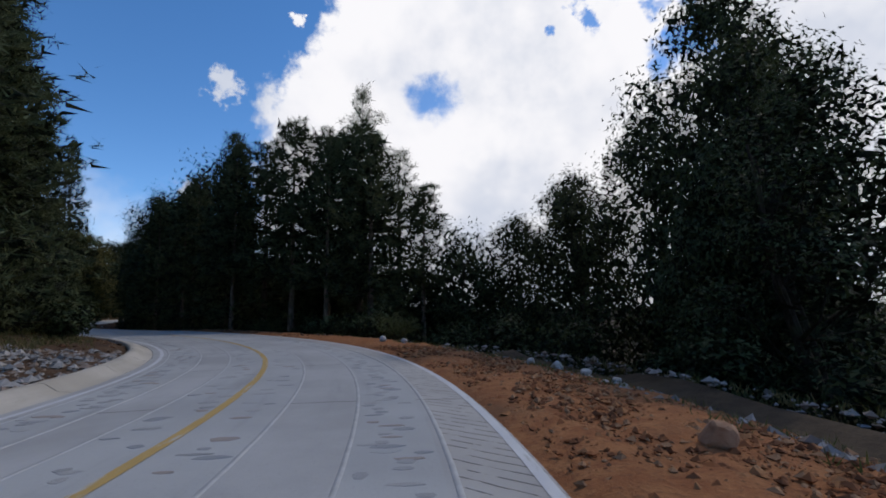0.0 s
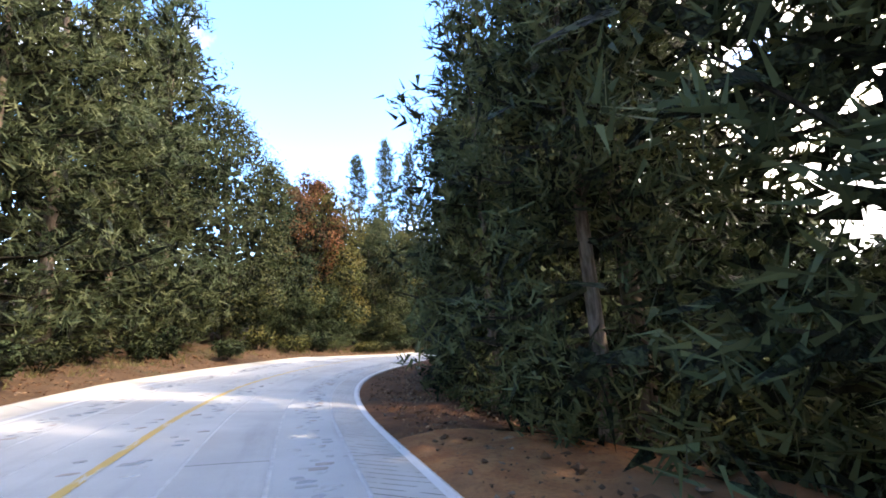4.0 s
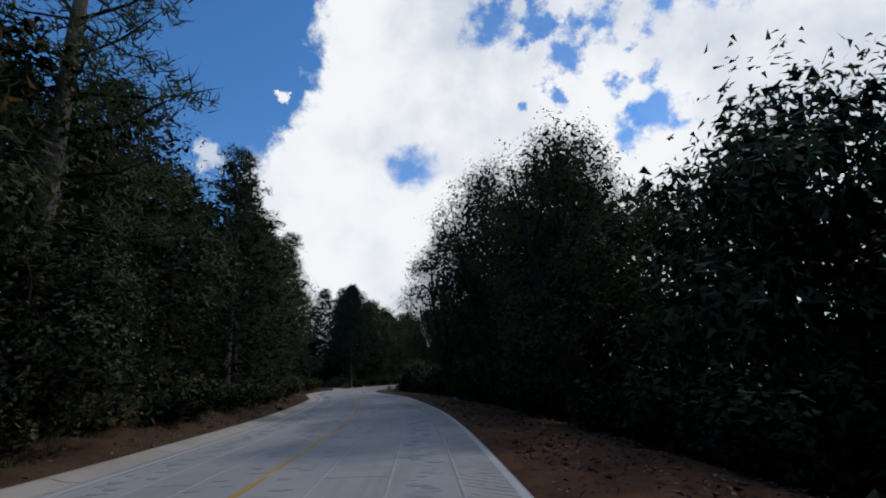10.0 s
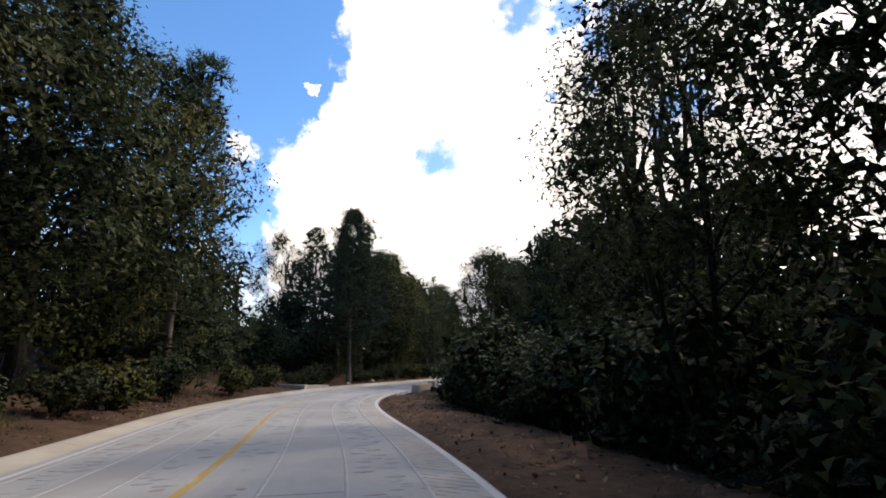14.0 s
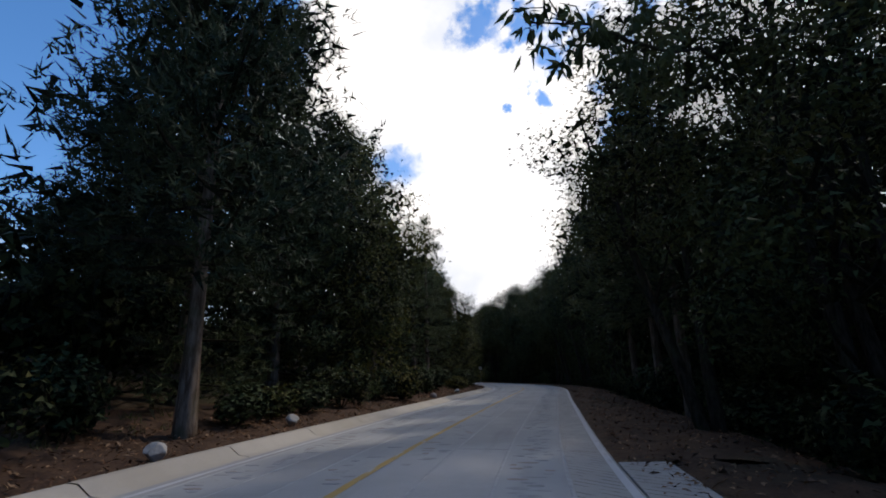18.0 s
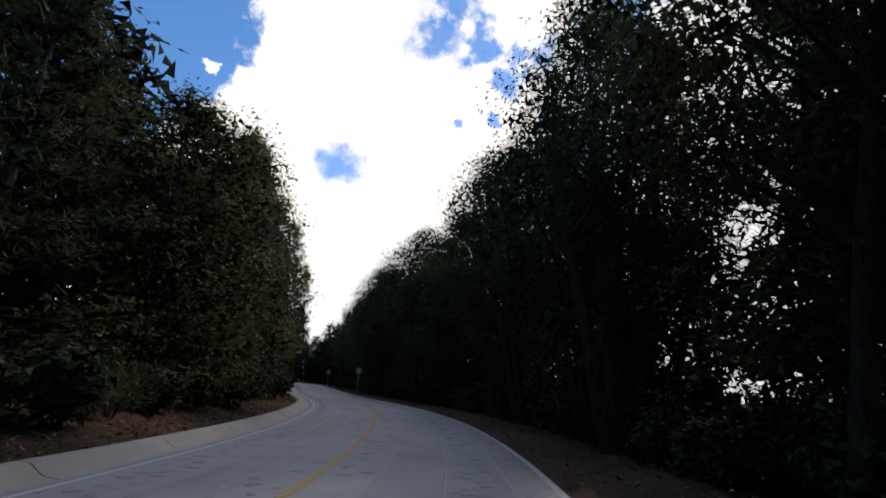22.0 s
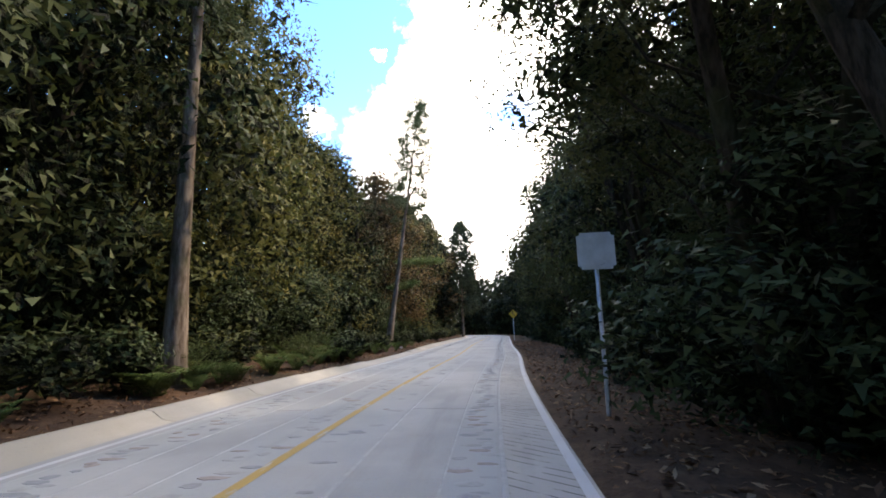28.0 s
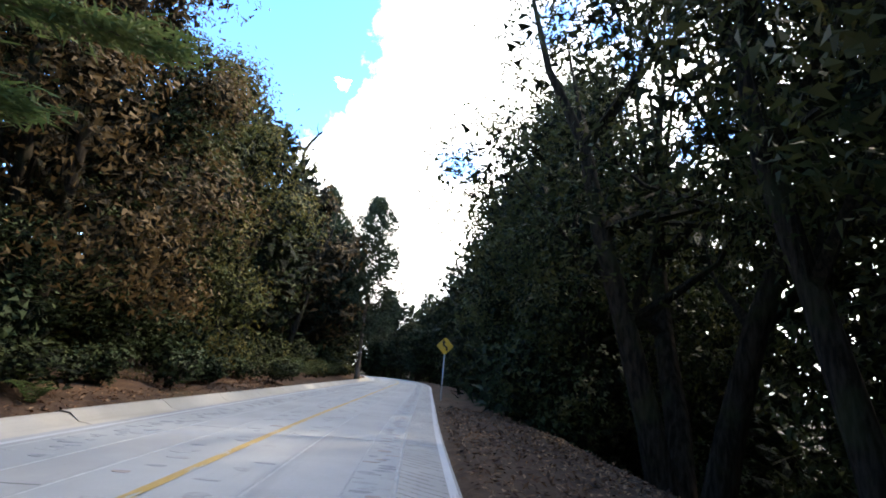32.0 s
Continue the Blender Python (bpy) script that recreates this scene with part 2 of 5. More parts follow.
def concrete_material(name, base, worn, grooves=False, lines=True):
    """Cast concrete in slabs. Its UVs are metres along and across the road."""
    m, n = material(name)
    uv = n.add("ShaderNodeUVMap").outputs[0]
    xyz = n.add("ShaderNodeSeparateXYZ", {0: uv})
    s, o = xyz.outputs[0], xyz.outputs[1]
    broad = n.noise(uv, 0.35, 5.0, 0.6)
    stain = n.noise(n.add("ShaderNodeMapping", {"Vector": uv, "Scale": (0.16, 1.6, 1.0)}).outputs[0], 1.0, 5.0, 0.6)
    grain = n.noise(uv, 26.0, 5.0, 0.6)
    c = n.mix(n.step(broad, 0.35, 0.68), (*base, 1), (*worn, 1))
    c = n.mix(n.step(stain, 0.52, 0.74, 0.0, 0.40), c, (base[0] * 0.62, base[1] * 0.62, base[2] * 0.64, 1))
    c = n.mix(n.step(grain, 0.55, 0.75, 0.0, 0.22), c, (0.16, 0.155, 0.15, 1))
    height = n.math("MULTIPLY", grain, 0.25)
    wander = n.math("MULTIPLY", n.math("SUBTRACT", n.noise(uv, 1.7, 3.0), 0.5), 0.12)
    if lines:
        u = n.math("ABSOLUTE", n.math("SUBTRACT", n.math("FRACT", n.math("DIVIDE", n.math("ADD", s, wander), 4.5)), 0.5))
        joint = n.step(u, 0.0045, 0.0015)
        c = n.mix(n.math("MULTIPLY", joint, 0.7), c, (0.09, 0.085, 0.08, 1))
        height = n.math("SUBTRACT", height, joint)
    if grooves:
        slant = n.math("ADD", n.math("ADD", s, n.math("MULTIPLY", o, 0.75)), n.math("MULTIPLY", wander, 0.5))
        u = n.math("ABSOLUTE", n.math("SUBTRACT", n.math("FRACT", n.math("DIVIDE", slant, 0.21)), 0.5))
        cut = n.math("MULTIPLY", n.step(u, 0.085, 0.03), n.step(n.noise(uv, 3.2, 4.0), 0.42, 0.52))
        c = n.mix(n.math("MULTIPLY", cut, 0.8), c, (0.07, 0.065, 0.06, 1))
        height = n.math("SUBTRACT", height, cut)
    finish(n, c, 0.82, height, 0.012, 0.35)
    return m


def paint_material(name, color, under, hold=0.46):
    """Road paint, scuffed through to the concrete here and there."""
    m, n = material(name)
    uv = n.add("ShaderNodeUVMap").outputs[0]
    scuff = n.noise(n.add("ShaderNodeMapping", {"Vector": uv, "Scale": (0.8, 5.0, 1.0)}).outputs[0], 1.6, 6.0, 0.7)
    fine = n.noise(uv, 22.0, 5.0, 0.65)
    worn = n.math("MAXIMUM", n.step(scuff, hold, hold - 0.09), n.step(fine, 0.62, 0.72, 0.0, 0.75))
    tone = n.mix(n.noise(uv, 2.0), (*color, 1), (color[0] * 0.75, color[1] * 0.75, color[2] * 0.8, 1))
    finish(n, n.mix(worn, tone, (*under, 1)), 0.7, fine, 0.003, 0.4)
    return m


def soil_material(name, a, b, c3, green):
    m, n = material(name)
    place = n.add("ShaderNodeTexCoord").outputs["Object"]
    broad, mid, fine = n.noise(place, 0.22, 5.0), n.noise(place, 2.3, 6.0, 0.65), n.noise(place, 17.0, 6.0, 0.65)
    c = n.mix(n.step(mid, 0.35, 0.66), (*a, 1), (*b, 1))
    c = n.mix(n.step(fine, 0.45, 0.75, 0.0, 0.8), c, (*c3, 1))
    c = n.mix(n.step(broad, 0.54, 0.66, 0.0, 0.75), c, (*green, 1))
    finish(n, c, 0.95, n.math("ADD", mid, n.math("MULTIPLY", fine, 0.5)), 0.06, 0.15)
    return m


CONCRETE = concrete_material("road_concrete", (0.33, 0.325, 0.315), (0.42, 0.415, 0.405))
GUTTER = concrete_material("grooved_concrete", (0.36, 0.34, 0.315), (0.45, 0.43, 0.40), True)
KERB = concrete_material("kerb_concrete", (0.40, 0.355, 0.29), (0.52, 0.47, 0.40), False, False)
BAND = concrete_material("stone_band_mortar", (0.345, 0.345, 0.34), (0.41, 0.41, 0.40), False, False)
WHITE_PAINT = paint_material("white_road_paint", (0.62, 0.62, 0.61), (0.43, 0.42, 0.40), 0.44)
YELLOW_PAINT = paint_material("yellow_road_paint", (0.52, 0.34, 0.10), (0.42, 0.41, 0.38), 0.46)
INLAY = piece_material("inlaid_stone", ((0.36, 0.36, 0.36), (0.305, 0.315, 0.325), (0.40, 0.395, 0.385), (0.33, 0.33, 0.325), (0.41, 0.41, 0.40), (0.35, 0.30, 0.27)))
INLAY_ONE = piece_material("inlaid_stone_single", ((0.36, 0.36, 0.36), (0.305, 0.315, 0.325), (0.40, 0.395, 0.385), (0.33, 0.33, 0.325), (0.41, 0.41, 0.40), (0.35, 0.30, 0.27)), by_object=True)
JOINT = plain_material("cement_rim", (0.36, 0.357, 0.35), (0.43, 0.427, 0.42), 5.0)
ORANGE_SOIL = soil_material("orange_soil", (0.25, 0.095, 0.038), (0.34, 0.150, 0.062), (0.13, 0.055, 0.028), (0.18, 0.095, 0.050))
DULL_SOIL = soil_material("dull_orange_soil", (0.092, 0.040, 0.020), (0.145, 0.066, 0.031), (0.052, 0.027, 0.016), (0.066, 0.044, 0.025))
LITTER_SOIL = soil_material("litter_soil", (0.066, 0.038, 0.025), (0.115, 0.068, 0.043), (0.036, 0.024, 0.017), (0.052, 0.041, 0.025))
BANK_SOIL = soil_material("bank_soil", (0.064, 0.037, 0.021), (0.105, 0.060, 0.033), (0.038, 0.026, 0.016), (0.052, 0.047, 0.024))
FOREST_SOIL = soil_material("forest_soil", (0.050, 0.036, 0.024), (0.080, 0.058, 0.038), (0.033, 0.026, 0.018), (0.036, 0.040, 0.020))
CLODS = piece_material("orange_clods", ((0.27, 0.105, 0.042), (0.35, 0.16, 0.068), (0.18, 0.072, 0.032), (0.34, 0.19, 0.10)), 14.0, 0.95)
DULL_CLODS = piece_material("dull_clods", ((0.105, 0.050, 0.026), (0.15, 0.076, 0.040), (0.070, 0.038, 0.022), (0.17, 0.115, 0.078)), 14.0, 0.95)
RUBBLE = piece_material("grey_rubble", ((0.30, 0.285, 0.27), (0.22, 0.21, 0.20), (0.38, 0.35, 0.32), (0.26, 0.20, 0.16)), 12.0, 0.9)
LITTER = piece_material("fallen_leaves", ((0.130, 0.064, 0.035), (0.230, 0.125, 0.066), (0.070, 0.038, 0.024), (0.33, 0.205, 0.120)), 20.0, 0.8)
BOULDER = plain_material("ochre_boulder", (0.30, 0.15, 0.08), (0.42, 0.25, 0.15), 4.0, 0.9, 0.03)
PALE_ROCK = plain_material("pale_rock", (0.36, 0.34, 0.31), (0.52, 0.49, 0.45), 4.0, 0.9, 0.03)
OAK = leaf_material("oak_leaves", (0.028, 0.040, 0.014), (0.072, 0.092, 0.034), (0.100, 0.096, 0.034), 0.24)
LAUREL = leaf_material("laurel_leaves", (0.026, 0.042, 0.017), (0.068, 0.095, 0.040), (0.095, 0.116, 0.052), 0.24)
AUTUMN = leaf_material("yellowing_leaves", (0.060, 0.072, 0.021), (0.140, 0.146, 0.044), (0.210, 0.155, 0.042), 0.28)
RUSSET = leaf_material("russet_leaves", (0.072, 0.047, 0.021), (0.138, 0.092, 0.040), (0.200, 0.124, 0.047), 0.26)
RED = leaf_material("red_leaves", (0.150, 0.062, 0.028), (0.240, 0.105, 0.045), (0.300, 0.120, 0.050), 0.30)
NEEDLES = leaf_material("pine_needles", (0.036, 0.052, 0.024), (0.092, 0.118, 0.055), (0.122, 0.130, 0.054), 0.22)
FIR = leaf_material("fir_needles", (0.020, 0.034, 0.020), (0.046, 0.068, 0.038), (0.060, 0.076, 0.036), 0.14)
BROOM = leaf_material("broom_leaves", (0.050, 0.070, 0.026), (0.092, 0.118, 0.046), (0.140, 0.145, 0.060))
FERN = leaf_material("fern_leaves", (0.066, 0.110, 0.036), (0.125, 0.180, 0.062), (0.170, 0.170, 0.060))
GRASS = leaf_material("grass_blades", (0.064, 0.086, 0.028), (0.129, 0.140, 0.053), (0.236, 0.182, 0.086))
MOSS = leaf_material("hanging_moss", (0.064, 0.048, 0.027), (0.129, 0.091, 0.048), (0.107, 0.097, 0.043), 0.15)
# darker copies of the leaf colours, for shade painted into the crowns' insides
SHADED_MASS = {OAK: shaded_mass_material("oak_shaded_thicket", (0.018, 0.025, 0.010), (0.050, 0.064, 0.025)), LAUREL: shaded_mass_material("laurel_shaded_thicket", (0.017, 0.027, 0.011), (0.048, 0.068, 0.028)),
        AUTUMN: shaded_mass_material("yellowing_shaded_thicket", (0.034, 0.041, 0.013), (0.085, 0.092, 0.028)), RUSSET: shaded_mass_material("russet_shaded_thicket", (0.045, 0.031, 0.014), (0.098, 0.067, 0.029)),
        RED: shaded_mass_material("red_shaded_thicket", (0.100, 0.045, 0.020), (0.190, 0.085, 0.036)), NEEDLES: shaded_mass_material("pine_shaded_thicket", (0.022, 0.031, 0.014), (0.060, 0.076, 0.036)),
        FIR: shaded_mass_material("fir_shaded_thicket", (0.015, 0.025, 0.014), (0.036, 0.053, 0.029))}
BARK = bark_material("oak_bark", (0.020, 0.016, 0.012), (0.062, 0.050, 0.038))
TWIGS = bark_material("dead_twigs", (0.014, 0.012, 0.009), (0.040, 0.034, 0.025), 9.0)
PINE_BARK = bark_material("pine_bark", (0.075, 0.052, 0.038), (0.22, 0.175, 0.14), 4.0)
STEEL = plain_material("galvanised_steel", (0.42, 0.43, 0.44), (0.55, 0.56, 0.57), 14.0, 0.45, 0.001, 0.7, 0.5)
SIGN_BACK = plain_material("sign_aluminium", (0.46, 0.46, 0.45), (0.58, 0.58, 0.57), 5.0, 0.5, 0.001, 0.2, 0.5)
SIGN_DARK = plain_material("sign_dark_back", (0.030, 0.030, 0.028), (0.055, 0.055, 0.050), 5.0, 0.6, 0.001, 0.2, 0.3)
SIGN_YELLOW = plain_material("sign_yellow", (0.68, 0.36, 0.02), (0.74, 0.42, 0.03), 5.0, 0.4, 0.0005, 0.0, 0.5)
SIGN_BLACK = plain_material("sign_black", (0.015, 0.015, 0.015), (0.03, 0.03, 0.03), 5.0, 0.5, 0.0005)

# ---- the road's line in plan: its heading, in degrees to the left of +y, every STEP metres ----
STEP, FIRST, START = 5.0, -40.0, (-2.42, -0.0)
HEADING = [0, 0, 0, 0, 0, 0, 0, 0, 1.1, 6.7, 15.7, 27.5, 36.4, 43, 49, 52.8, 56.9, 56.1, 51.4, 45.9, 39, 30.3, 23.7, 16.8, 10.9, 9.8, 8.5, 5.3, 2.9, 1.3, -0.1, 1.9, 3.1, 6.3, 7.6, 7.2, 10.8, 15.7, 16.4, 11.3, 2.9, -6.4, -12.1, -15.4, -17, -17.3, -16.9, -17.3, -18.1, -17.6, -15.5, -10.6, -6.8, -2.7, 0, 5.9, 7.2, 6.6, 5.1, 5.1, 3.9, 2.8, 1.3, 3.3, 4.5, 4.1, 2.9, 2.9, 3, 3.1, 3, 2.7, 2.6, 6.9, 9.5, 12.2, 22.2, 22.6, 28.6, 39.3, 39.3, 46.5, 53.1, 53.1]

_h = np.radians(np.array(HEADING))
_s = FIRST + STEP * np.arange(len(HEADING))
LAST = _s[-1] - 1.0
SS = np.arange(FIRST, LAST + 0.5, 0.5)
HH = np.interp(SS, _s, _h)
for _ in range(2):
    HH = np.convolve(np.pad(HH, 5, mode="edge"), np.ones(11) / 11, "valid")
XX = np.concatenate([[0.0], np.cumsum(-np.sin(HH[:-1]) * 0.5)])
YY = np.concatenate([[0.0], np.cumsum(np.cos(HH[:-1]) * 0.5)])
XX += START[0] - np.interp(0.0, SS, XX)
YY += START[1] - np.interp(0.0, SS, YY)


def road(s, o, z=0.0):
    """The place s metres along the road's middle line and o metres to its right."""
    h = np.interp(s, SS, HH)
    o = o - np.interp(s, (222, 240), (0.0, 0.42)) * np.clip((o - 1.7), 0, 1)
    return np.stack([np.interp(s, SS, XX) + np.cos(h) * o, np.interp(s, SS, YY) + np.sin(h) * o, 0 * h + z], -1)


BANK_S, BANK = (36, 46, 52, 68, 80, 86), (0.0, 0.09, 0.115, 0.115, 0.02, 0.0)


def bank(s, o):
    """The road leans into its second bend, and the ground on either side with it."""
    return -np.interp(s, BANK_S, BANK) * (np.clip(o, -9.0, 8.0) - 2.2)


def along(x, y):
    """The way along and the distance to the right of the road's middle line, for arrays of places."""
    x, y = np.ravel(x), np.ravel(y)
    s, o = np.empty(len(x)), np.empty(len(x))
    for k in range(0, len(x), 4000):
        dx, dy = x[k:k + 4000, None] - XX[None], y[k:k + 4000, None] - YY[None]
        j = np.argmin(dx * dx + dy * dy, 1)
        r = np.arange(len(j))
        s[k:k + 4000] = SS[j]
        o[k:k + 4000] = np.sign(dx[r, j] * np.cos(HH[j]) + dy[r, j] * np.sin(HH[j])) * np.hypot(dx[r, j], dy[r, j])
    return s, o


def rise(s, o):
    """Height of the ground: a bank on the uphill side, a fall on the other."""
    s, o = np.asarray(s, float), np.asarray(o, float)
    wave = 0.5 * np.sin(s * 0.11) + 0.35 * np.sin(s * 0.047 + o * 0.2)
    left = 0.32 + 0.16 * np.clip(-o - 5.4, 0, 3) + (0.24 + 0.05 * wave) * np.clip(-o - 8.0, 0, 30) + 0.05 * np.clip(-o - 38, 0, 100) + np.interp(s, (84, 100, 130, 146), (0.0, 0.42, 0.42, 0.0)) * np.clip(-o - 17, 0, 26)
    edge = np.interp(s, SHELF_S, SHELF_O)
    right = -0.02 - 0.04 * np.clip(o - 3.6, 0, 3) - (0.42 + 0.08 * wave) * np.clip(o - edge, 0, 22) - 0.12 * np.clip(o - edge - 22, 0, 60)
    return np.where(o < 0, left, right) + bank(s, o)


SHELF_S, SHELF_O = (-40, 0, 12, 30, 60, 120, 150, 250, 290, 330), (9, 9, 8.5, 6.5, 7, 6.5, 6.5, 6.0, 5.2, 5.2)


# ---- mesh helpers ----
def mesh(name, verts, faces, mat, uvs=None, smooth=False):
    me = bpy.data.meshes.new(name)
    me.from_pydata([tuple(map(float, v)) for v in verts], [], [tuple(map(int, f)) for f in faces])
    if uvs is not None:
        layer = me.uv_layers.new(name="UVMap")
        loops = np.empty(len(me.loops), dtype=np.int32)
        me.loops.foreach_get("vertex_index", loops)
        layer.data.foreach_set("uv", np.asarray(uvs, np.float32)[loops].ravel())
    me.materials.append(mat)
    if smooth:
        me.polygons.foreach_set("use_smooth", np.ones(len(me.polygons), dtype=bool))
    me.update()
    return me


def thing(name, me, label, category="", kind="", group=""):
    return tagged(new(name, me), label, category, group, kind)


def part(name, me, parent, label=""):
    ob = new(name, me)
    ob.parent = parent
    return tagged(ob, label)


def ribbon(name, s0, s1, profile, mat, step=1.0, ripple=0.0, seed=1, smooth=True, caps=False):
    """A strip along the road with the given cross-section of (o, z)."""
    s = np.arange(s0, s1 + 0.01, step)
    prof = np.array(profile, float)
    n, k = len(s), len(prof)
    S, O = np.repeat(s, k), np.tile(prof[:, 0], n)
    Z = np.tile(prof[:, 1], n)
    if ripple:
        rng = np.random.default_rng(seed)
        inner = np.tile(np.r_[0, np.ones(k - 2), 0], n)
        Z = Z + rng.normal(0, ripple, n * k) * inner
        O = O + rng.normal(0, ripple * 1.5, n * k) * inner
    v = road(S, O)
    v[:, 2] = Z + bank(S, O)
    i = (np.arange(n - 1)[:, None] * k + np.arange(k - 1)[None]).ravel()
    f = np.stack([i, i + 1, i + k + 1, i + k], 1).tolist()
    if caps:
        f += [list(range(k))[::-1], list(range((n - 1) * k, n * k))]
    return mesh(name, v, f, mat, np.stack([S, O], 1), smooth)


class Shape:
    """Gathers tubes and leaves into one mesh."""

    def __init__(self):
        self.v, self.f, self.n = [], [], 0

    def put(self, v, f):
        self.v.append(np.asarray(v, float))
        self.f += (np.asarray(f) + self.n).tolist()
        self.n += len(v)

    def tube(self, pts, radii, sides=5):
        pts = np.asarray(pts, float)
        d = np.gradient(pts, axis=0)
        d /= np.linalg.norm(d, axis=1)[:, None] + 1e-9
        ref = np.where(np.abs(d[:, 2:3]) < 0.9, [[0, 0, 1.0]], [[1.0, 0, 0]])
        a = np.cross(d, ref)
        a /= np.linalg.norm(a, axis=1)[:, None] + 1e-9
        b = np.cross(d, a)
        ang = np.arange(sides) * 2 * np.pi / sides
        r = np.asarray(radii, float)[:, None, None]
        v = pts[:, None] + r * (np.cos(ang)[None, :, None] * a[:, None] + np.sin(ang)[None, :, None] * b[:, None])
        f = []
        for k in range(len(pts) - 1):
            for j in range(sides):
                f.append((k * sides + j, k * sides + (j + 1) % sides, (k + 1) * sides + (j + 1) % sides, (k + 1) * sides + j))
        self.put(v.reshape(-1, 3), f)
        self.f.append([self.n - sides + j for j in range(sides)])

    def blades(self, at, way, side, length, width):
        """Single pointed triangles: needles and grass."""
        at, way, side = np.asarray(at), np.asarray(way), np.asarray(side)
        n = len(at)
        w, l = np.broadcast_to(width, n)[:, None], np.broadcast_to(length, n)[:, None]
        v = np.stack([at - side * w * 0.5, at + side * w * 0.5, at + way * l], 1).reshape(-1, 3)
        self.put(v, np.arange(3 * n).reshape(-1, 3))

    def leaves(self, at, way, side, length, width):
        """Pointed leaves, a little folded along the middle."""
        at, way, side = np.asarray(at), np.asarray(way), np.asarray(side)
        n = len(at)
        w, l = np.broadcast_to(width, n)[:, None], np.broadcast_to(length, n)[:, None]
        up = np.cross(side, way)
        v = np.stack([at, at + way * l * 0.45 + side * w * 0.5 + up * w * 0.18, at + way * l, at + way * l * 0.45 - side * w * 0.5 + up * w * 0.18], 1).reshape(-1, 3)
        i = np.arange(n)[:, None] * 4
        self.put(v, np.concatenate([i + [[0, 1, 2]], i + [[0, 2, 3]]], 0))

    def clump(self, rng, c, size, count, leaf):
        """The thick of a crown: close, crossing leaves round a middle."""
        p = np.asarray(c) + unit(rng.normal(size=(count, 3))) * (rng.uniform(0, 1, (count, 1)) ** 0.45) * np.asarray(size)
        way = unit(rng.normal(size=(count, 3)) + [0, 0, -0.2])
        self.blades(p - way * leaf * 0.4, way, sideways(rng, way), leaf * rng.uniform(0.7, 1.3, count), leaf * rng.uniform(0.5, 0.9, count))

    def done(self, name, mat, smooth=False):
        return mesh(name, np.concatenate(self.v), self.f, mat, None, smooth)


def unit(v):
    return v / (np.linalg.norm(v, axis=-1, keepdims=True) + 1e-9)


def sideways(rng, way):
    return unit(np.cross(way, rng.normal(size=way.shape)))


# ---- kinds of plants ----
def pine_kind(name, label, seed, h, bare, spread, mat=NEEDLES, step=0.62, droop=-0.15, lean=0.3, tuft=8, thick=4.6, length=0.40, width=0.062, bough=0.0, fluff=0.13, group="roadside conifers"):
    rng = np.random.default_rng(seed)
    root = thing(name, None, label, "tree", group=group)
    trunk, limbs, crown, heart = Shape(), Shape(), Shape(), Shape()
    zs = np.linspace(0, h, 9)
    bend = np.cumsum(rng.normal(0, lean * 0.12, (9, 2)), 0) * (zs / h)[:, None]
    mid = np.column_stack([bend, zs])
    r0 = 0.010 * h + 0.05
    trunk.tube(mid - [[0, 0, 0.35]] * (zs == 0)[:, None], r0 * (1.0 - zs / h * 0.93) * np.where(zs == 0, 1.35, 1.0), 8)
    at_all, way_all = [], []
    z = bare * h
    while z < h * 0.985:
        f = (z - bare * h) / (h * (1 - bare))
        reach = spread * (1 - f) ** 0.75 * (0.55 + 0.45 * min(1, f * 5 + 0.5)) + 0.25
        base = np.array([np.interp(z, zs, mid[:, 0]), np.interp(z, zs, mid[:, 1]), z])
        count = rng.integers(3, 6)
        turn = rng.uniform(0, 6.28)
        for k in range(count):
            L = reach * rng.uniform(0.55, 1.15)
            a = turn + k * 6.28 / count + rng.normal(0, 0.25)
            up = droop * (1 - f) + 0.55 * f + rng.normal(0, 0.10)
            d = np.array([math.cos(a), math.sin(a), up])
            tip = base + d * L + [0, 0, 0.16 * L]
            q = base + d * L * 0.55
            limbs.tube([base, q, tip], [0.012 * L + 0.018, 0.008 * L + 0.01, 0.005], 3)
            if bough and L > 0.7:
                # the thick of the bough, under its needles
                e = int(9 * L)
                p = base + (tip - base) * rng.uniform(0.18, 1.0, (e, 1)) + rng.normal(0, bough, (e, 3)) * L ** 0.5
                w = unit(d * 0.8 + rng.normal(0, 0.55, (e, 3)))
                heart.blades(p, w, sideways(rng, w), rng.uniform(0.35, 0.65, e), 0.16)
            m = int(3 + L * thick)
            u = rng.uniform(0.30, 1.03, m) ** 0.8
            p = np.where(u[:, None] < 0.55, base + (q - base) * (u / 0.55)[:, None], q + (tip - q) * ((u - 0.55) / 0.45)[:, None])
            p = p + rng.normal(0, fluff * L ** 0.5, (m, 3)) * [1, 1, 0.7]
            at_all.append(np.repeat(p, tuft, 0) + rng.normal(0, 0.09, (m * tuft, 3)))
            w = unit(d) * 0.55 + [0, 0, 0.45]
            way_all.append(unit(w[None] * 0.7 + rng.normal(0, 0.70, (m * tuft, 3))))
        z += step * rng.uniform(0.6, 1.3) * (1.1 - 0.5 * f)
    at, way = np.concatenate(at_all), np.concatenate(way_all)
    crown.blades(at, way, sideways(rng, way), length * rng.uniform(0.7, 1.2, len(at)), width)
    part("trunk", trunk.done("trunk", PINE_BARK, True), root)
    part("branchwork", limbs.done("branchwork", TWIGS), root)
    if bough:
        part("inner_foliage", heart.done("inner_foliage", SHADED_MASS[mat]), root)
    part("crown", crown.done("crown", mat), root)
    return root


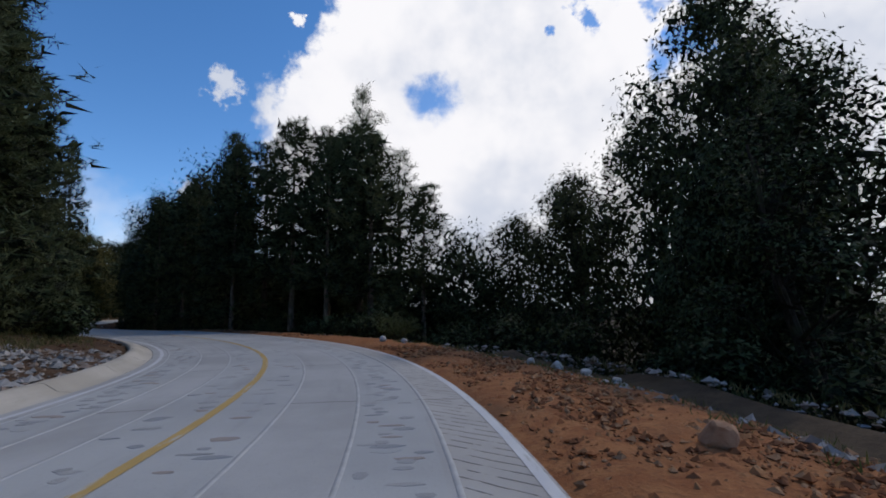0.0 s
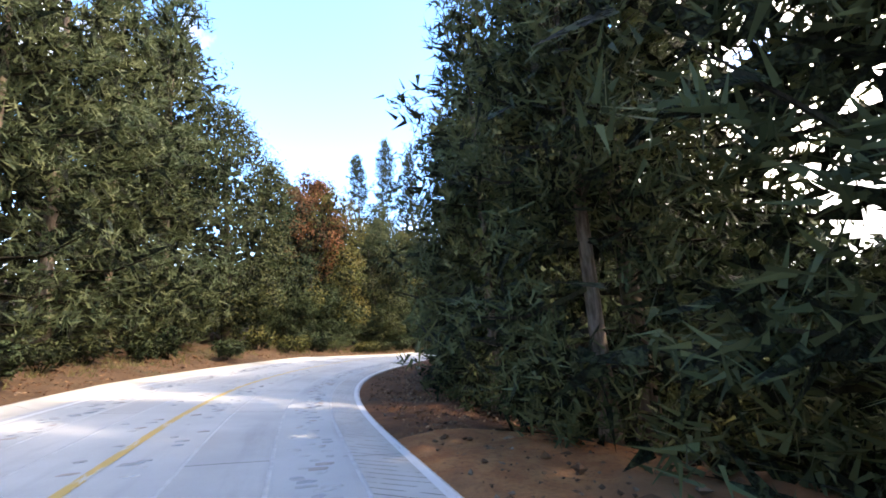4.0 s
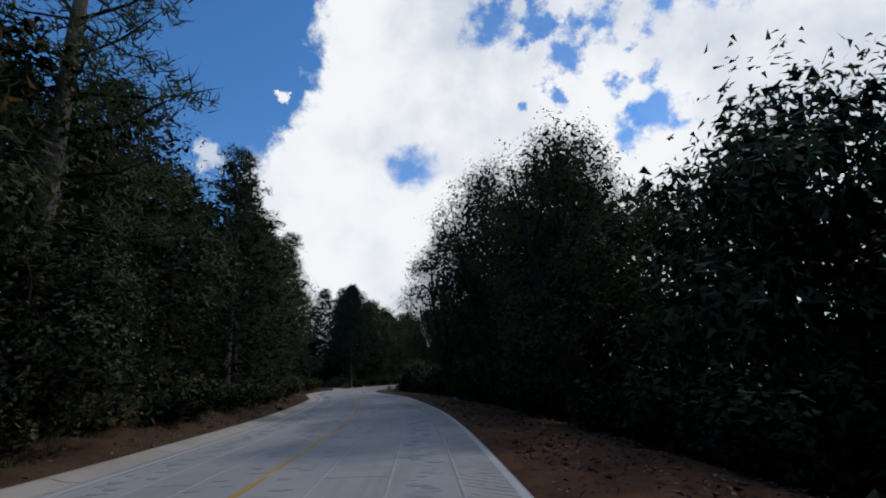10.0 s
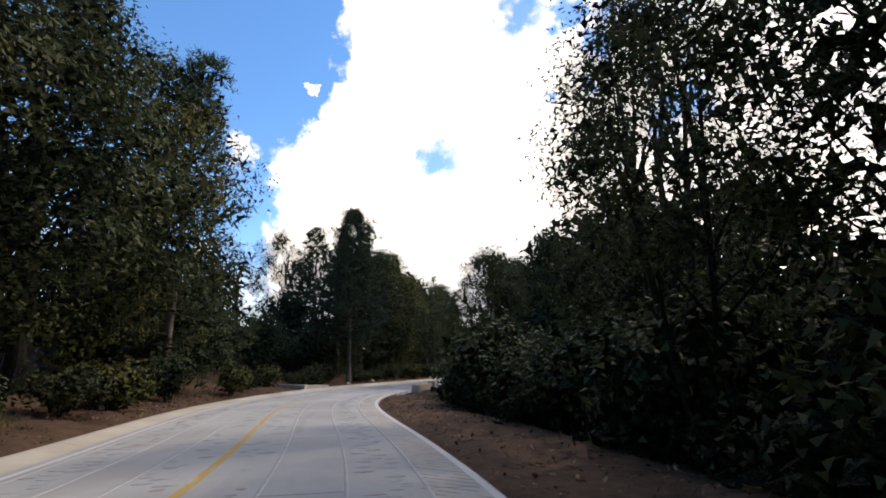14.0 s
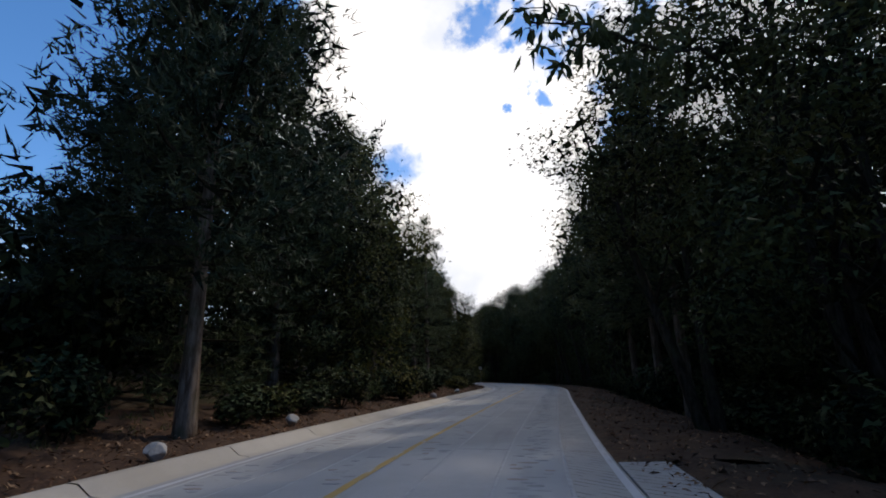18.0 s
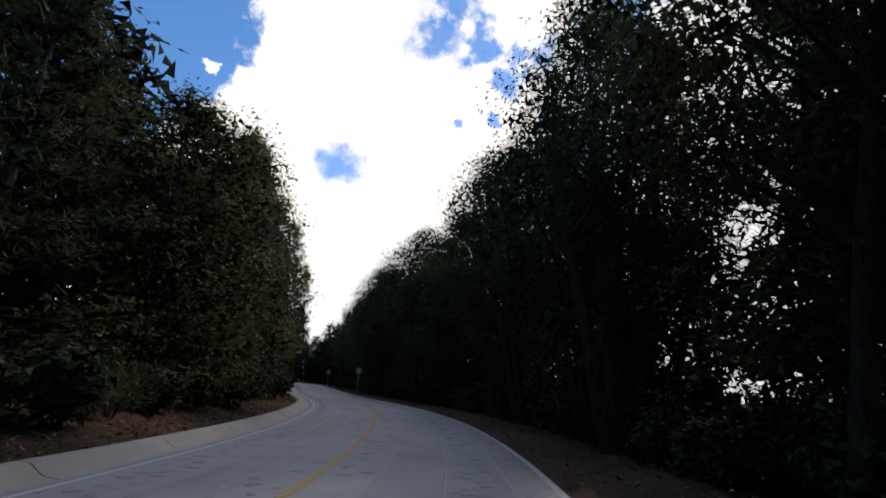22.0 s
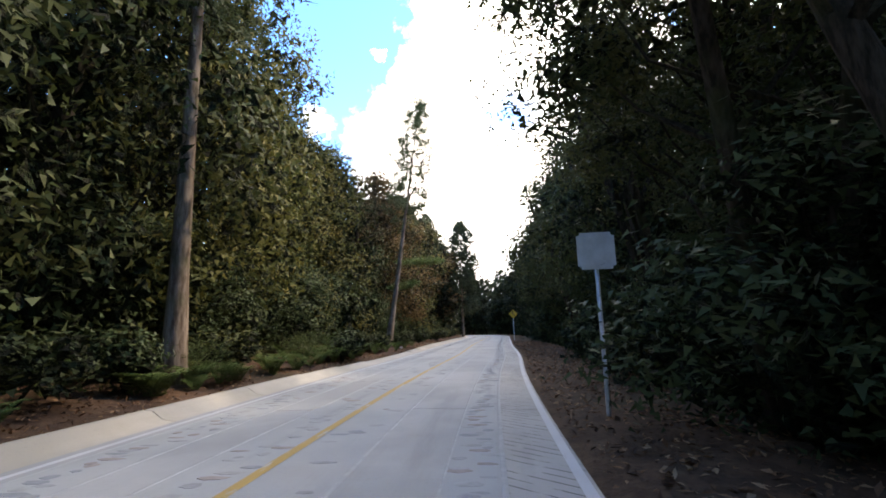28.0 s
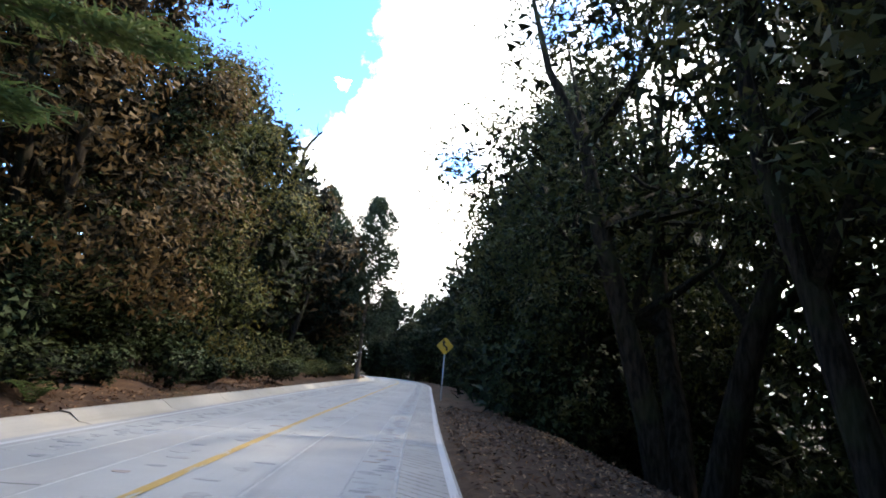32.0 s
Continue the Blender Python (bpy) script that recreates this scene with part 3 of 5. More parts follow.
def leafy_kind(name, label, seed, h, wide, low, mat, lobes=15, leaves=250, size=0.34, stems=1, bark=BARK, lean=0.0, group="roadside broadleaf trees", hang=0.0, category="tree", broad=False, girth=1.0, dense=False, airy=False):
    """A broadleaf tree: one or more stems, limbs to each lobe of the crown, leaves in and round the lobes."""
    rng = np.random.default_rng(seed)
    root = thing(name, None, label, category, group=group)
    trunk, limbs, crown, heart = Shape(), Shape(), Shape(), Shape()
    tops = []
    for k in range(stems):
        a = rng.uniform(0, 6.28) if girth < 1.3 else k * 2.1 + 0.5
        foot = np.array([math.cos(a), math.sin(a), 0]) * (0.25 * (stems > 1))
        out = (0.16 if girth < 1.3 else 0.20) * h * (stems > 1)
        top = np.array([math.cos(a) * out + lean * h, math.sin(a) * out, h * 0.80])
        t = np.linspace(0, 1, 7)[:, None]
        pts = foot + (top - foot) * t + np.cumsum(rng.normal(0, 0.035 * h ** 0.6 * girth, (7, 3)) * [1, 1, 0.2], 0) * t
        pts[0, 2] -= 0.4
        r = girth * (0.014 * h + 0.05) / stems ** 0.4
        trunk.tube(pts, r * np.array((1.25, 1.0, 0.85, 0.70, 0.52, 0.34, 0.15)), 7)
        tops.append(pts)
    at_all, nrm_all = [], []
    middle, half = h * (low + 1) / 2, h * (1 - low) / 2
    R0 = wide * (0.36 if dense else 0.335)
    if not airy:
        heart.clump(rng, (lean * middle, 0, middle - 0.1 * half), (wide * 0.42, wide * 0.42, half * 0.75), 320, 0.48)
    for k in range(lobes):
        f = -1 + 2 * (k + 0.5) / lobes
        ring = math.sqrt(max(0.0, 1 - abs(f + 0.12) ** 2.6)) * (1.0 - 0.16 * f)
        if f < 0 and low < 0.12:
            ring = max(ring, 0.85)
        a = k * 2.4 + rng.normal(0, 0.35)
        rad = wide * 0.62 * ring * rng.uniform(0.62, 1.12)
        z = middle + f * (half - R0 * 0.75)
        c = np.array([math.cos(a) * rad + lean * z, math.sin(a) * rad, z])
        R = R0 * rng.uniform(0.75, 1.35)
        pts = tops[k % stems]
        j = int(np.clip(np.searchsorted(pts[:, 2], z * 0.72) - 1, 1, 5))
        knee = (pts[j] + c) / 2 + rng.normal(0, 0.15, 3) + [0, 0, -0.12 * rad]
        limbs.tube([pts[j], knee, c + [0, 0, R * 0.3]], [(0.010 * h * 0.55 + 0.02) * girth, 0.035 * girth, 0.010], 4)
        m = int(leaves * rng.uniform(0.85, 1.15))
        out = c - [lean * middle, 0, middle - 0.3 * half]
        d = unit(rng.normal(size=(m, 3)) + unit(out) * 0.50)
        rr = R * rng.uniform(0.58, 1.10, m) * (1 + 0.20 * np.sin(d[:, 0] * 5 + k) * np.cos(d[:, 1] * 4 + 2 * k))
        p = c + d * rr[:, None] * [1, 1, 0.86]
        # leaves sit in sprays on the skin of the lobe
        knots = c + (p[:max(14, m // 11)] - c) * rng.uniform(0.80, 1.08, (max(14, m // 11), 1))
        p = np.concatenate([knots[rng.integers(0, len(knots), m - m // 3)] + rng.normal(0, 0.24, (m - m // 3, 3)) * [1, 1, 0.8], p[:m // 3]])
        at_all.append(p)
        nrm_all.append(unit(unit(p - c) * 0.8 + [0, 0, 0.25] + rng.normal(0, 0.42, (m, 3))))
        if dense:
            heart.clump(rng, c, (R * 0.85, R * 0.85, R * 0.75), 70, 0.62)
        else:
            heart.clump(rng, c, (R * 0.80, R * 0.80, R * 0.70), 70 if airy else 130, 0.26)
    at, nrm = np.concatenate(at_all), np.concatenate(nrm_all)
    keep = at[:, 2] > 0.05
    at, nrm = at[keep], nrm[keep]
    way = rng.normal(size=at.shape) + [0, 0, -0.35 - hang]
    way = unit(way - nrm * np.sum(way * nrm, 1, keepdims=True))
    side = np.cross(nrm, way)
    if broad:
        crown.leaves(at, way, side, size * rng.uniform(0.6, 1.25, len(at)), size * rng.uniform(0.36, 0.56, len(at)))
    else:
        crown.blades(at, way, side, size * rng.uniform(0.6, 1.3, len(at)), size * rng.uniform(0.36, 0.60, len(at)))
    part("trunk", trunk.done("trunk", bark, True), root)
    part("branchwork", limbs.done("branchwork", TWIGS), root)
    part("inner_foliage", heart.done("inner_foliage", SHADED_MASS[mat]), root)
    part("crown", crown.done("crown", mat), root)
    return root


def bush_kind(name, label, seed, h, wide, mat, leaves=620, size=0.22, blade=False, group="undergrowth bushes"):
    rng = np.random.default_rng(seed)
    root = thing(name, None, label, "bush", group=group)
    stems, crown, heart = Shape(), Shape(), Shape()
    at_all, way_all = [], []
    for k in range(6):
        a = k * 1.05 + rng.normal(0, 0.2)
        rad = wide * rng.uniform(0.2, 0.75) * (k > 0)
        c = np.array([math.cos(a) * rad, math.sin(a) * rad, h * rng.uniform(0.42, 0.72)])
        stems.tube([(c[0] * 0.1, c[1] * 0.1, -0.2), c * [0.5, 0.5, 0.5], c], [0.03, 0.02, 0.006], 4)
        m = leaves // 6
        d = unit(rng.normal(size=(m, 3)))
        p = c + d * (rng.uniform(0.55, 1.05, m))[:, None] * [wide * 0.5, wide * 0.5, h * 0.40]
        if not blade:
            heart.clump(rng, c * [1, 1, 0.8], (wide * 0.42, wide * 0.42, h * 0.38), 60, 0.09 * h + 0.10)
        at_all.append(p)
        if blade:
            way_all.append(unit(d * [1, 1, 0.5] + [0, 0, 0.9] + rng.normal(0, 0.5, (m, 3))))
        else:
            way_all.append(sideways(rng, unit(d + [0, 0, 0.3] + rng.normal(0, 0.4, (m, 3)))))
    at, way = np.concatenate(at_all), np.concatenate(way_all)
    at[:, 2] = np.maximum(at[:, 2], 0.02 + 0.2 * np.abs(rng.normal(size=len(at))))
    if blade:
        crown.blades(at, way, sideways(rng, way), size * rng.uniform(0.8, 2.0, len(at)), size * 0.16)
    else:
        out = unit(at - [0, 0, h * 0.4])
        crown.blades(at, way, unit(np.cross(way, out + rng.normal(0, 0.35, way.shape))), size * rng.uniform(0.6, 1.3, len(at)), size * rng.uniform(0.55, 0.9, len(at)))
    part("woody_base", stems.done("woody_base", TWIGS), root)
    if not blade:
        part("inner_foliage", heart.done("inner_foliage", SHADED_MASS[mat]), root)
    part("foliage", crown.done("foliage", mat), root)
    return root


def fern_kind(seed):
    rng = np.random.default_rng(seed)
    root = thing("fern", None, "green fern with arching fronds beside the kerb", "fern", group="ferns on the bank")
    for k in range(9):
        frond = Shape()
        a = k * 0.7 + rng.normal(0, 0.15)
        L = rng.uniform(0.6, 0.95)
        u = np.linspace(0.08, 1, 12)
        mid = np.column_stack([np.cos(a) * L * u * 0.68, np.sin(a) * L * u * 0.68, L * (1.25 * u - 0.72 * u ** 2)])
        frond.tube(mid[[0, 4, 8, 11]], [0.008, 0.007, 0.005, 0.002], 3)
        out = np.array([-math.sin(a), math.cos(a), 0.0])
        for sgn in (-1, 1):
            way = unit(out[None] * sgn + np.gradient(mid, axis=0) * 4.0)
            frond.leaves(mid, way, unit(np.cross(way, [[0, 0, 1.0]])), 0.26 * np.sin(u * 2.6 + 0.35), 0.065)
        part("frond", frond.done("frond", FERN), root)
    return root


def snag_kind(name, label, seed, h, moss=True, spread=0.30):
    """A dead tree with crooked, broken limbs."""
    rng = np.random.default_rng(seed)
    root = thing(name, None, label, "dead tree")
    trunk, hanging = Shape(), Shape()
    t = np.linspace(0, 1, 8)[:, None]
    pts = np.array([[0, 0, -0.4]]) + np.array([[0.03 * h, 0, h * 0.8 + 0.4]]) * t + np.cumsum(rng.normal(0, 0.10, (8, 3)) * [1, 1, 0.1], 0) * t
    trunk.tube(pts, (0.02 * h + 0.08) * np.linspace(1.2, 0.35, 8), 7)
    part("trunk", trunk.done("trunk", BARK, True), root)
    hang = []
    for k in range(9):
        limb = Shape()
        j = 3 + k % 5
        p = [pts[j]]
        d = unit(np.array([rng.normal(), rng.normal(), rng.uniform(0.3, 1.2)]))
        L = h * spread * rng.uniform(0.5, 1.1)
        for q in range(6):
            d = unit(d + rng.normal(0, 0.38, 3) + [0, 0, 0.16])
            p.append(p[-1] + d * L / 6)
        limb.tube(p, (0.010 * h + 0.03) * np.linspace(1.0, 0.35, 7), 5)
        for q in (3, 5):
            e = unit(rng.normal(size=3) + [0, 0, 0.7])
            limb.tube([p[q], p[q] + e * L * 0.15, p[q] + unit(e + [0, 0, 0.8]) * L * 0.3], [0.035, 0.025, 0.012], 4)
        part("limb", limb.done("limb", BARK, True), root)
        hang += p[1:]
    if moss:
        at = np.repeat(np.array(hang), 26, 0) + rng.normal(0, 0.16, (len(hang) * 26, 3))
        way = unit(np.array([[0, 0, -0.8]]) + rng.normal(0, 0.5, at.shape))
        hanging.leaves(at, way, sideways(rng, way), rng.uniform(0.15, 0.4, len(at)), 0.07)
        part("hanging_moss", hanging.done("hanging_moss", MOSS), root, "brown hanging moss and air plants")
    return root


# ---- the ground, the road and its edges ----
def make_ground():
    near_x, near_y = np.arange(-130, 60.1, 2.5), np.arange(-60, 380.1, 2.5)
    far = np.array([8, 20, 45, 90, 180, 400, 900, 2000, 3500.0])
    gx = np.concatenate([(-130 - far)[::-1], near_x, 60 + far])
    gy = np.concatenate([(-60 - far)[::-1], near_y, 380 + far])
    X, Y = np.meshgrid(gx, gy)
    s, o = along(X, Y)
    x, y = X.ravel(), Y.ravel()
    bump = 0.16 * np.sin(x * 0.9 + 1.3 * np.sin(y * 0.35)) * np.sin(y * 0.8 + x * 0.2)
    z = rise(s, o) + bump * np.clip((np.abs(o) - 6.0) / 3, 0, 1)
    z = np.where(np.abs(o) < 7.4, np.minimum(z, 0.0) - 0.5 - 0.0 * o, z)
    z = np.where((o < -5.0) & (o > -7.4), -0.1, z)
    n, k = len(gy), len(gx)
    i = (np.arange(n - 1)[:, None] * k + np.arange(k - 1)[None]).ravel()
    me = mesh("ground", np.stack([x, y, z], 1), np.stack([i, i + 1, i + k + 1, i + k], 1), FOREST_SOIL, None, True)
    thing("ground", me, "dark forest floor of soil and rotting leaves", "ground", "structure")


make_ground()
S0, S1 = -36.0, 345.0

road_ob = thing("road", ribbon("road", S0, S1, [(-2.85, -0.30), (-2.85, 0.015), (-2.6, 0.0235), (-2.44, 0.026), (-1.58, 0.035), (-0.85, 0.044), (0, 0.05),
                                               (0.85, 0.044), (1.80, 0.034), (2.68, 0.022), (2.72, 0.021), (2.72, -0.3)], CONCRETE, smooth=False),
                "pale grey concrete road with inlaid stone strips", "road", "structure")
part("gutter", ribbon("gutter", S0, S1, [(2.735, -0.3), (2.735, 0.018), (3.05, 0.008), (3.47, 0.0), (3.52, -0.02), (3.52, -0.35)], GUTTER, smooth=False), road_ob, "concrete gutter strip with slanting grooves")
for a, b in ((-2.42, -1.60), (-0.84, 0.84), (1.82, 2.64)):
    zf = lambda o: 0.05 - 0.0105 * abs(o) + 0.004
    part("mortar_band", ribbon("mortar_band", S0, S1, [(a, zf(a) - 0.01), (a, zf(a)), ((a + b) / 2, zf((a + b) / 2)), (b, zf(b)), (b, zf(b) - 0.01)], BAND, smooth=False), road_ob, "rough mortar strip round the stones")
part("edge_line", ribbon("edge_line", S0, S1, [(3.36, 0.0072), (3.47, 0.0055)], WHITE_PAINT, 1.0), road_ob, "worn white edge line")
part("edge_line", ribbon("edge_line", S0, S1, [(-2.66, 0.0275), (-2.56, 0.0285)], WHITE_PAINT, 1.0), road_ob, "worn white edge line")
part("centre_line", ribbon("centre_line", S0, S1, [(-0.062, 0.060), (0.062, 0.060)], YELLOW_PAINT, 1.0), road_ob, "worn yellow centre line")
for a in (-2.43, -1.59, -0.85, 0.85, 1.81, 2.727):
    z = 0.05 - 0.0105 * abs(a)
    part("band_rim", ribbon("band_rim", S0, S1, [(a - 0.030, z - 0.004), (a - 0.022, z + 0.007), (a + 0.022, z + 0.007), (a + 0.030, z - 0.004)], JOINT, 1.0), road_ob, "pale cement rim of a stone strip")


KERB_S, KERB_H = (20, 40, 160, 172, 262, 270, 276, 284), (1.0, 0.45, 0.45, 1.0, 1.0, 0.5, 0.5, 1.0)


def make_kerb():
    """The sloping kerb on the uphill side, cast in lengths."""
    root = thing("kerb", None, "cream concrete kerb with a sloping face, stained in places", "kerb", "structure")
    for k in range(int((S1 - S0) / 3.0)):
        a = S0 + 3.0 * k
        q = float(np.interp(a, KERB_S, KERB_H))
        me = ribbon("kerb_length", a + 0.005, a + 2.995, [(-2.86, 0.012), (-3.09, 0.014 + 0.03 * q), (-3.28, 0.18 * q), (-3.44, 0.195 * q), (-3.52, 0.165 * q), (-3.52, -0.3)], KERB, 0.7444)
        part("kerb_length", me, root)


make_kerb()

BROWN = "brown soil shoulder strewn with fallen leaves"
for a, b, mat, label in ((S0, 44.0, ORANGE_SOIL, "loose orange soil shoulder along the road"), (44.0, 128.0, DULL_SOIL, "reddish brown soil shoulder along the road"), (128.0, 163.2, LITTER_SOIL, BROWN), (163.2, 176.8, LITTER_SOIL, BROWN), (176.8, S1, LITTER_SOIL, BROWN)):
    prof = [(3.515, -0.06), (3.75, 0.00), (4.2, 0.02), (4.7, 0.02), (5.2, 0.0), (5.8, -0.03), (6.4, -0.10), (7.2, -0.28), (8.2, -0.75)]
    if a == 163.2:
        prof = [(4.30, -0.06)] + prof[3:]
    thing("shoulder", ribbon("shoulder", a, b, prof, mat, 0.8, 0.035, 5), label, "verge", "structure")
for a, b, mat, label in ((S0, 128.0, BANK_SOIL, "brown earth bank along the road"), (128.0, S1, LITTER_SOIL, "brown soil bank strewn with fallen leaves")):
    prof = [(-3.51, 0.04), (-3.70, 0.11), (-4.5, 0.22), (-5.2, 0.31), (-5.9, 0.40), (-6.6, 0.54), (-7.4, 0.66), (-8.3, 0.75)]
    thing("bank", ribbon("bank", a, b, prof, mat, 0.8, 0.05, 6), label, "verge", "structure")


def make_inlays():
    """Stones set in the mortar bands: single ones near the start of the drive, the rest joined."""
    rng = np.random.default_rng(11)
    rest, singles = Shape(), []
    kinds = []
    for k in range(10):
        n = 7
        a = np.linspace(0, 6.28, n, endpoint=False) + rng.normal(0, 0.16, n)
        r = rng.uniform(0.8, 1.1, n)
        kinds.append(np.column_stack([np.cos(a) * r, np.sin(a) * r]))
    for lo, hi in ((-2.38, -1.64), (-0.80, 0.80), (1.86, 2.60)):
        s = S0
        while s < S1 - 1:
            s += rng.uniform(0.06, 0.22)
            o = rng.uniform(lo + 0.10, hi - 0.10)
            across, length = rng.uniform(0.06, 0.19), rng.uniform(0.035, 0.085)
            across = min(across, o - lo, hi - o)
            if abs(o) < 0.16 or across < 0.05:
                continue
            q = kinds[rng.integers(0, 10)]
            z = 0.05 - 0.0105 * abs(o) + 0.003 + float(bank(s, o))
            top = rng.uniform(0.0015, 0.0045)
            h = float(np.interp(s, SS, HH))
            if 2.0 < s < 12.0 and len(singles) < 290:
                singles.append((q, s, o, across, length, z, top, h))
                continue
            c = road(np.array([s]), np.array([o]))[0]
            p = np.column_stack([q[:, 0] * across, q[:, 1] * length])
            w = np.column_stack([p[:, 0] * math.cos(h) - p[:, 1] * math.sin(h) + c[0], p[:, 0] * math.sin(h) + p[:, 1] * math.cos(h) + c[1]])
            n = len(q)
            v = np.concatenate([np.column_stack([w, np.full(n, z + top)]), np.column_stack([c[:2] + (w - c[:2]) * 1.1, np.full(n, z - 0.01)])])
            i0 = rest.n
            rest.put(v, np.array([(j, n + j, n + (j + 1) % n, (j + 1) % n) for j in range(n)]))
            rest.f.append([i0 + j for j in range(n)])
    tagged(part("inlaid_stones", rest.done("inlaid_stones", INLAY), road_ob, "grey stones set flush in mortar"), kind="stuff")
    meshes = []
    for q in kinds:
        n = len(q)
        v = np.concatenate([np.column_stack([q, np.full(n, 0.004)]), np.column_stack([q * 1.1, np.full(n, -0.010)])])
        f = [(j, n + j, n + (j + 1) % n, (j + 1) % n) for j in range(n)] + [tuple(range(n))]
        meshes.append(mesh("inlaid_stone", v, f, INLAY_ONE))
    for j, (q, s, o, across, length, z, top, h) in enumerate(singles):
        ob = new("inlaid_stone", meshes[j % 10])
        c = road(np.array([s]), np.array([o]))[0]
        ob.matrix_world = pose(c[0], c[1], z, 0, 0, math.degrees(h)) @ Matrix.Diagonal((across, length, 1, 1))
        ob.parent = road_ob


# ---- the growth along the road ----
KINDS = {}


def ground_at(x, y):
    s, o = along(np.array([x]), np.array([y]))
    return float(s[0]), float(o[0]), float(rise(s, o)[0])


class Planter:
    """Sets out plants: the first of a kind is the one that was built, the rest are copies."""

    def __init__(self):
        self.used = set()

    def put(self, kind, x, y, scale=1.0, turn=0.0, tall=1.0, z=None, tilt=0.0, label=""):
        s, o, ground = ground_at(x, y)
        least = reach_of(kind) * scale + (3.7 if o > 0 else 2.4)
        if abs(o) < least and s < 300 and kind not in ("fern", "fir_b", "pine_c"):
            x, y = road(np.array([s]), np.array([math.copysign(least, o)]))[0][:2]
            s, o, ground = ground_at(x, y)
        m = pose(x, y, (ground if z is None else z) - 0.05, tilt, 0, turn) @ Matrix.Diagonal((scale, scale, scale * tall, 1))
        base = KINDS[kind]
        if kind in self.used:
            ob = copy_thing(base, m)
            ob.matrix_basis = m
        else:
            ob = base
            ob.matrix_world = m
            self.used.add(kind)
        if label:
            tagged(ob, label)
        return ob


planter = Planter()
HEIGHT = {}


def kind(key, maker, h, *args, **more):
    KINDS[key], HEIGHT[key] = maker(*args, **more), h


REACH = {}


def reach_of(key):
    """How far a plant's foliage stands out, up to the height of a van."""
    if key in REACH:
        return REACH[key]
    far = 0.3
    for ob in KINDS[key].children_recursive:
        co = np.empty(len(ob.data.vertices) * 3)
        ob.data.vertices.foreach_get("co", co)
        co = co.reshape(-1, 3)
        co = co[co[:, 2] < 4.5]
        if len(co):
            far = max(far, float(np.percentile(np.hypot(co[:, 0], co[:, 1]), 99.5)))
    REACH[key] = far
    return far


def make_kinds():
    kind("pine_a", pine_kind, 16, "pine_tree", "tall long-needled pine with an open crown", 21, 16, 0.22, 2.7, step=0.80, tuft=11, length=0.32, width=0.034)
    kind("pine_b", pine_kind, 14, "pine_tree", "bushy pale green pine branched low down", 22, 14, 0.05, 3.2, step=0.66, tuft=11, length=0.32, width=0.055, thick=4.8, fluff=0.20, bough=0.18)
    kind("pine_c", pine_kind, 18, "pine_tree", "slender pine with a bare lower trunk", 23, 18, 0.50, 2.4, step=0.60, tuft=14, thick=6.5, fluff=0.20, width=0.036)
    kind("pine_d", pine_kind, 15, "pine_tree", "soft-needled pine with a bare stem under its crown", 28, 15, 0.30, 3.1, step=0.62, tuft=11, length=0.32, width=0.052, thick=5.4, fluff=0.20, bough=0.18)
    kind("fir_a", pine_kind, 16, "fir_tree", "dark conical fir with layered drooping boughs", 24, 16, 0.05, 3.8, FIR, step=0.62, droop=-0.22, tuft=8, length=0.32, width=0.070, thick=5.0, bough=0.16, fluff=0.17)
    kind("fir_c", pine_kind, 16, "fir_tree", "dark fir in the distant wood", 27, 16, 0.04, 3.8, FIR, step=0.80, droop=-0.20, tuft=5, length=0.50, width=0.20, thick=2.2, bough=0.20, fluff=0.20)
    kind("fir_b", pine_kind, 16, "fir_tree", "big dense fir with a bare lower trunk", 26, 16, 0.24, 4.6, FIR, step=0.46, droop=-0.10, tuft=13, length=0.27, width=0.060, thick=8.5, bough=0.26, fluff=0.26)
    kind("oak_a", leafy_kind, 14, "oak_tree", "dense dark green evergreen oak on the verge", 31, 14, 4.3, 0.03, OAK, 25, 500, 0.180)
    kind("oak_b", leafy_kind, 16, "oak_tree", "many-stemmed oak with a ragged green crown", 32, 16, 4.3, 0.16, OAK, 25, 640, 0.168, 3, airy=True)
    kind("laurel_a", leafy_kind, 8, "laurel_tree", "glossy-leaved laurel tree leafy to the ground", 33, 8, 3.6, 0.0, LAUREL, 18, 420, 0.185, 3)
    kind("laurel_b", leafy_kind, 14, "laurel_tree", "leafy broad tree with long hanging leaves", 34, 14, 4.1, 0.07, LAUREL, 24, 330, 0.17, 2, hang=0.7, broad=True)
    kind("autumn_a", leafy_kind, 13, "oak_tree", "yellowing oak with olive and ochre leaves", 35, 13, 4.2, 0.02, AUTUMN, 25, 520, 0.172)
    kind("russet_a", leafy_kind, 13, "oak_tree", "russet brown oak hung with dry leaves", 36, 13, 4.1, 0.04, RUSSET, 25, 640, 0.168, 2)
    kind("oak_d", leafy_kind, 15, "oak_tree", "old dark oak with thick crooked trunks and limbs", 46, 15, 5.0, 0.30, OAK, 30, 620, 0.15, 3, girth=1.4, airy=True)
    kind("oak_e", leafy_kind, 16, "oak_tree", "tall dark oak with bare stems under an overhanging crown", 47, 16, 4.0, 0.34, OAK, 22, 600, 0.150, 2, airy=True, girth=0.7)
    kind("laurel_e", leafy_kind, 15, "laurel_tree", "tall laurel with bare stems and long leaves", 48, 15, 3.8, 0.36, LAUREL, 22, 480, 0.150, 2, hang=0.7, airy=True)
    kind("red_a", leafy_kind, 11, "oak_tree", "small tree with red-orange autumn leaves", 37, 11, 2.8, 0.40, RED, 12, 420, 0.15, 1)
    kind("oak_c", leafy_kind, 15, "oak_tree", "tall oak standing back in the wood", 38, 15, 4.6, 0.06, OAK, 18, 105, 0.30, 2, dense=True)
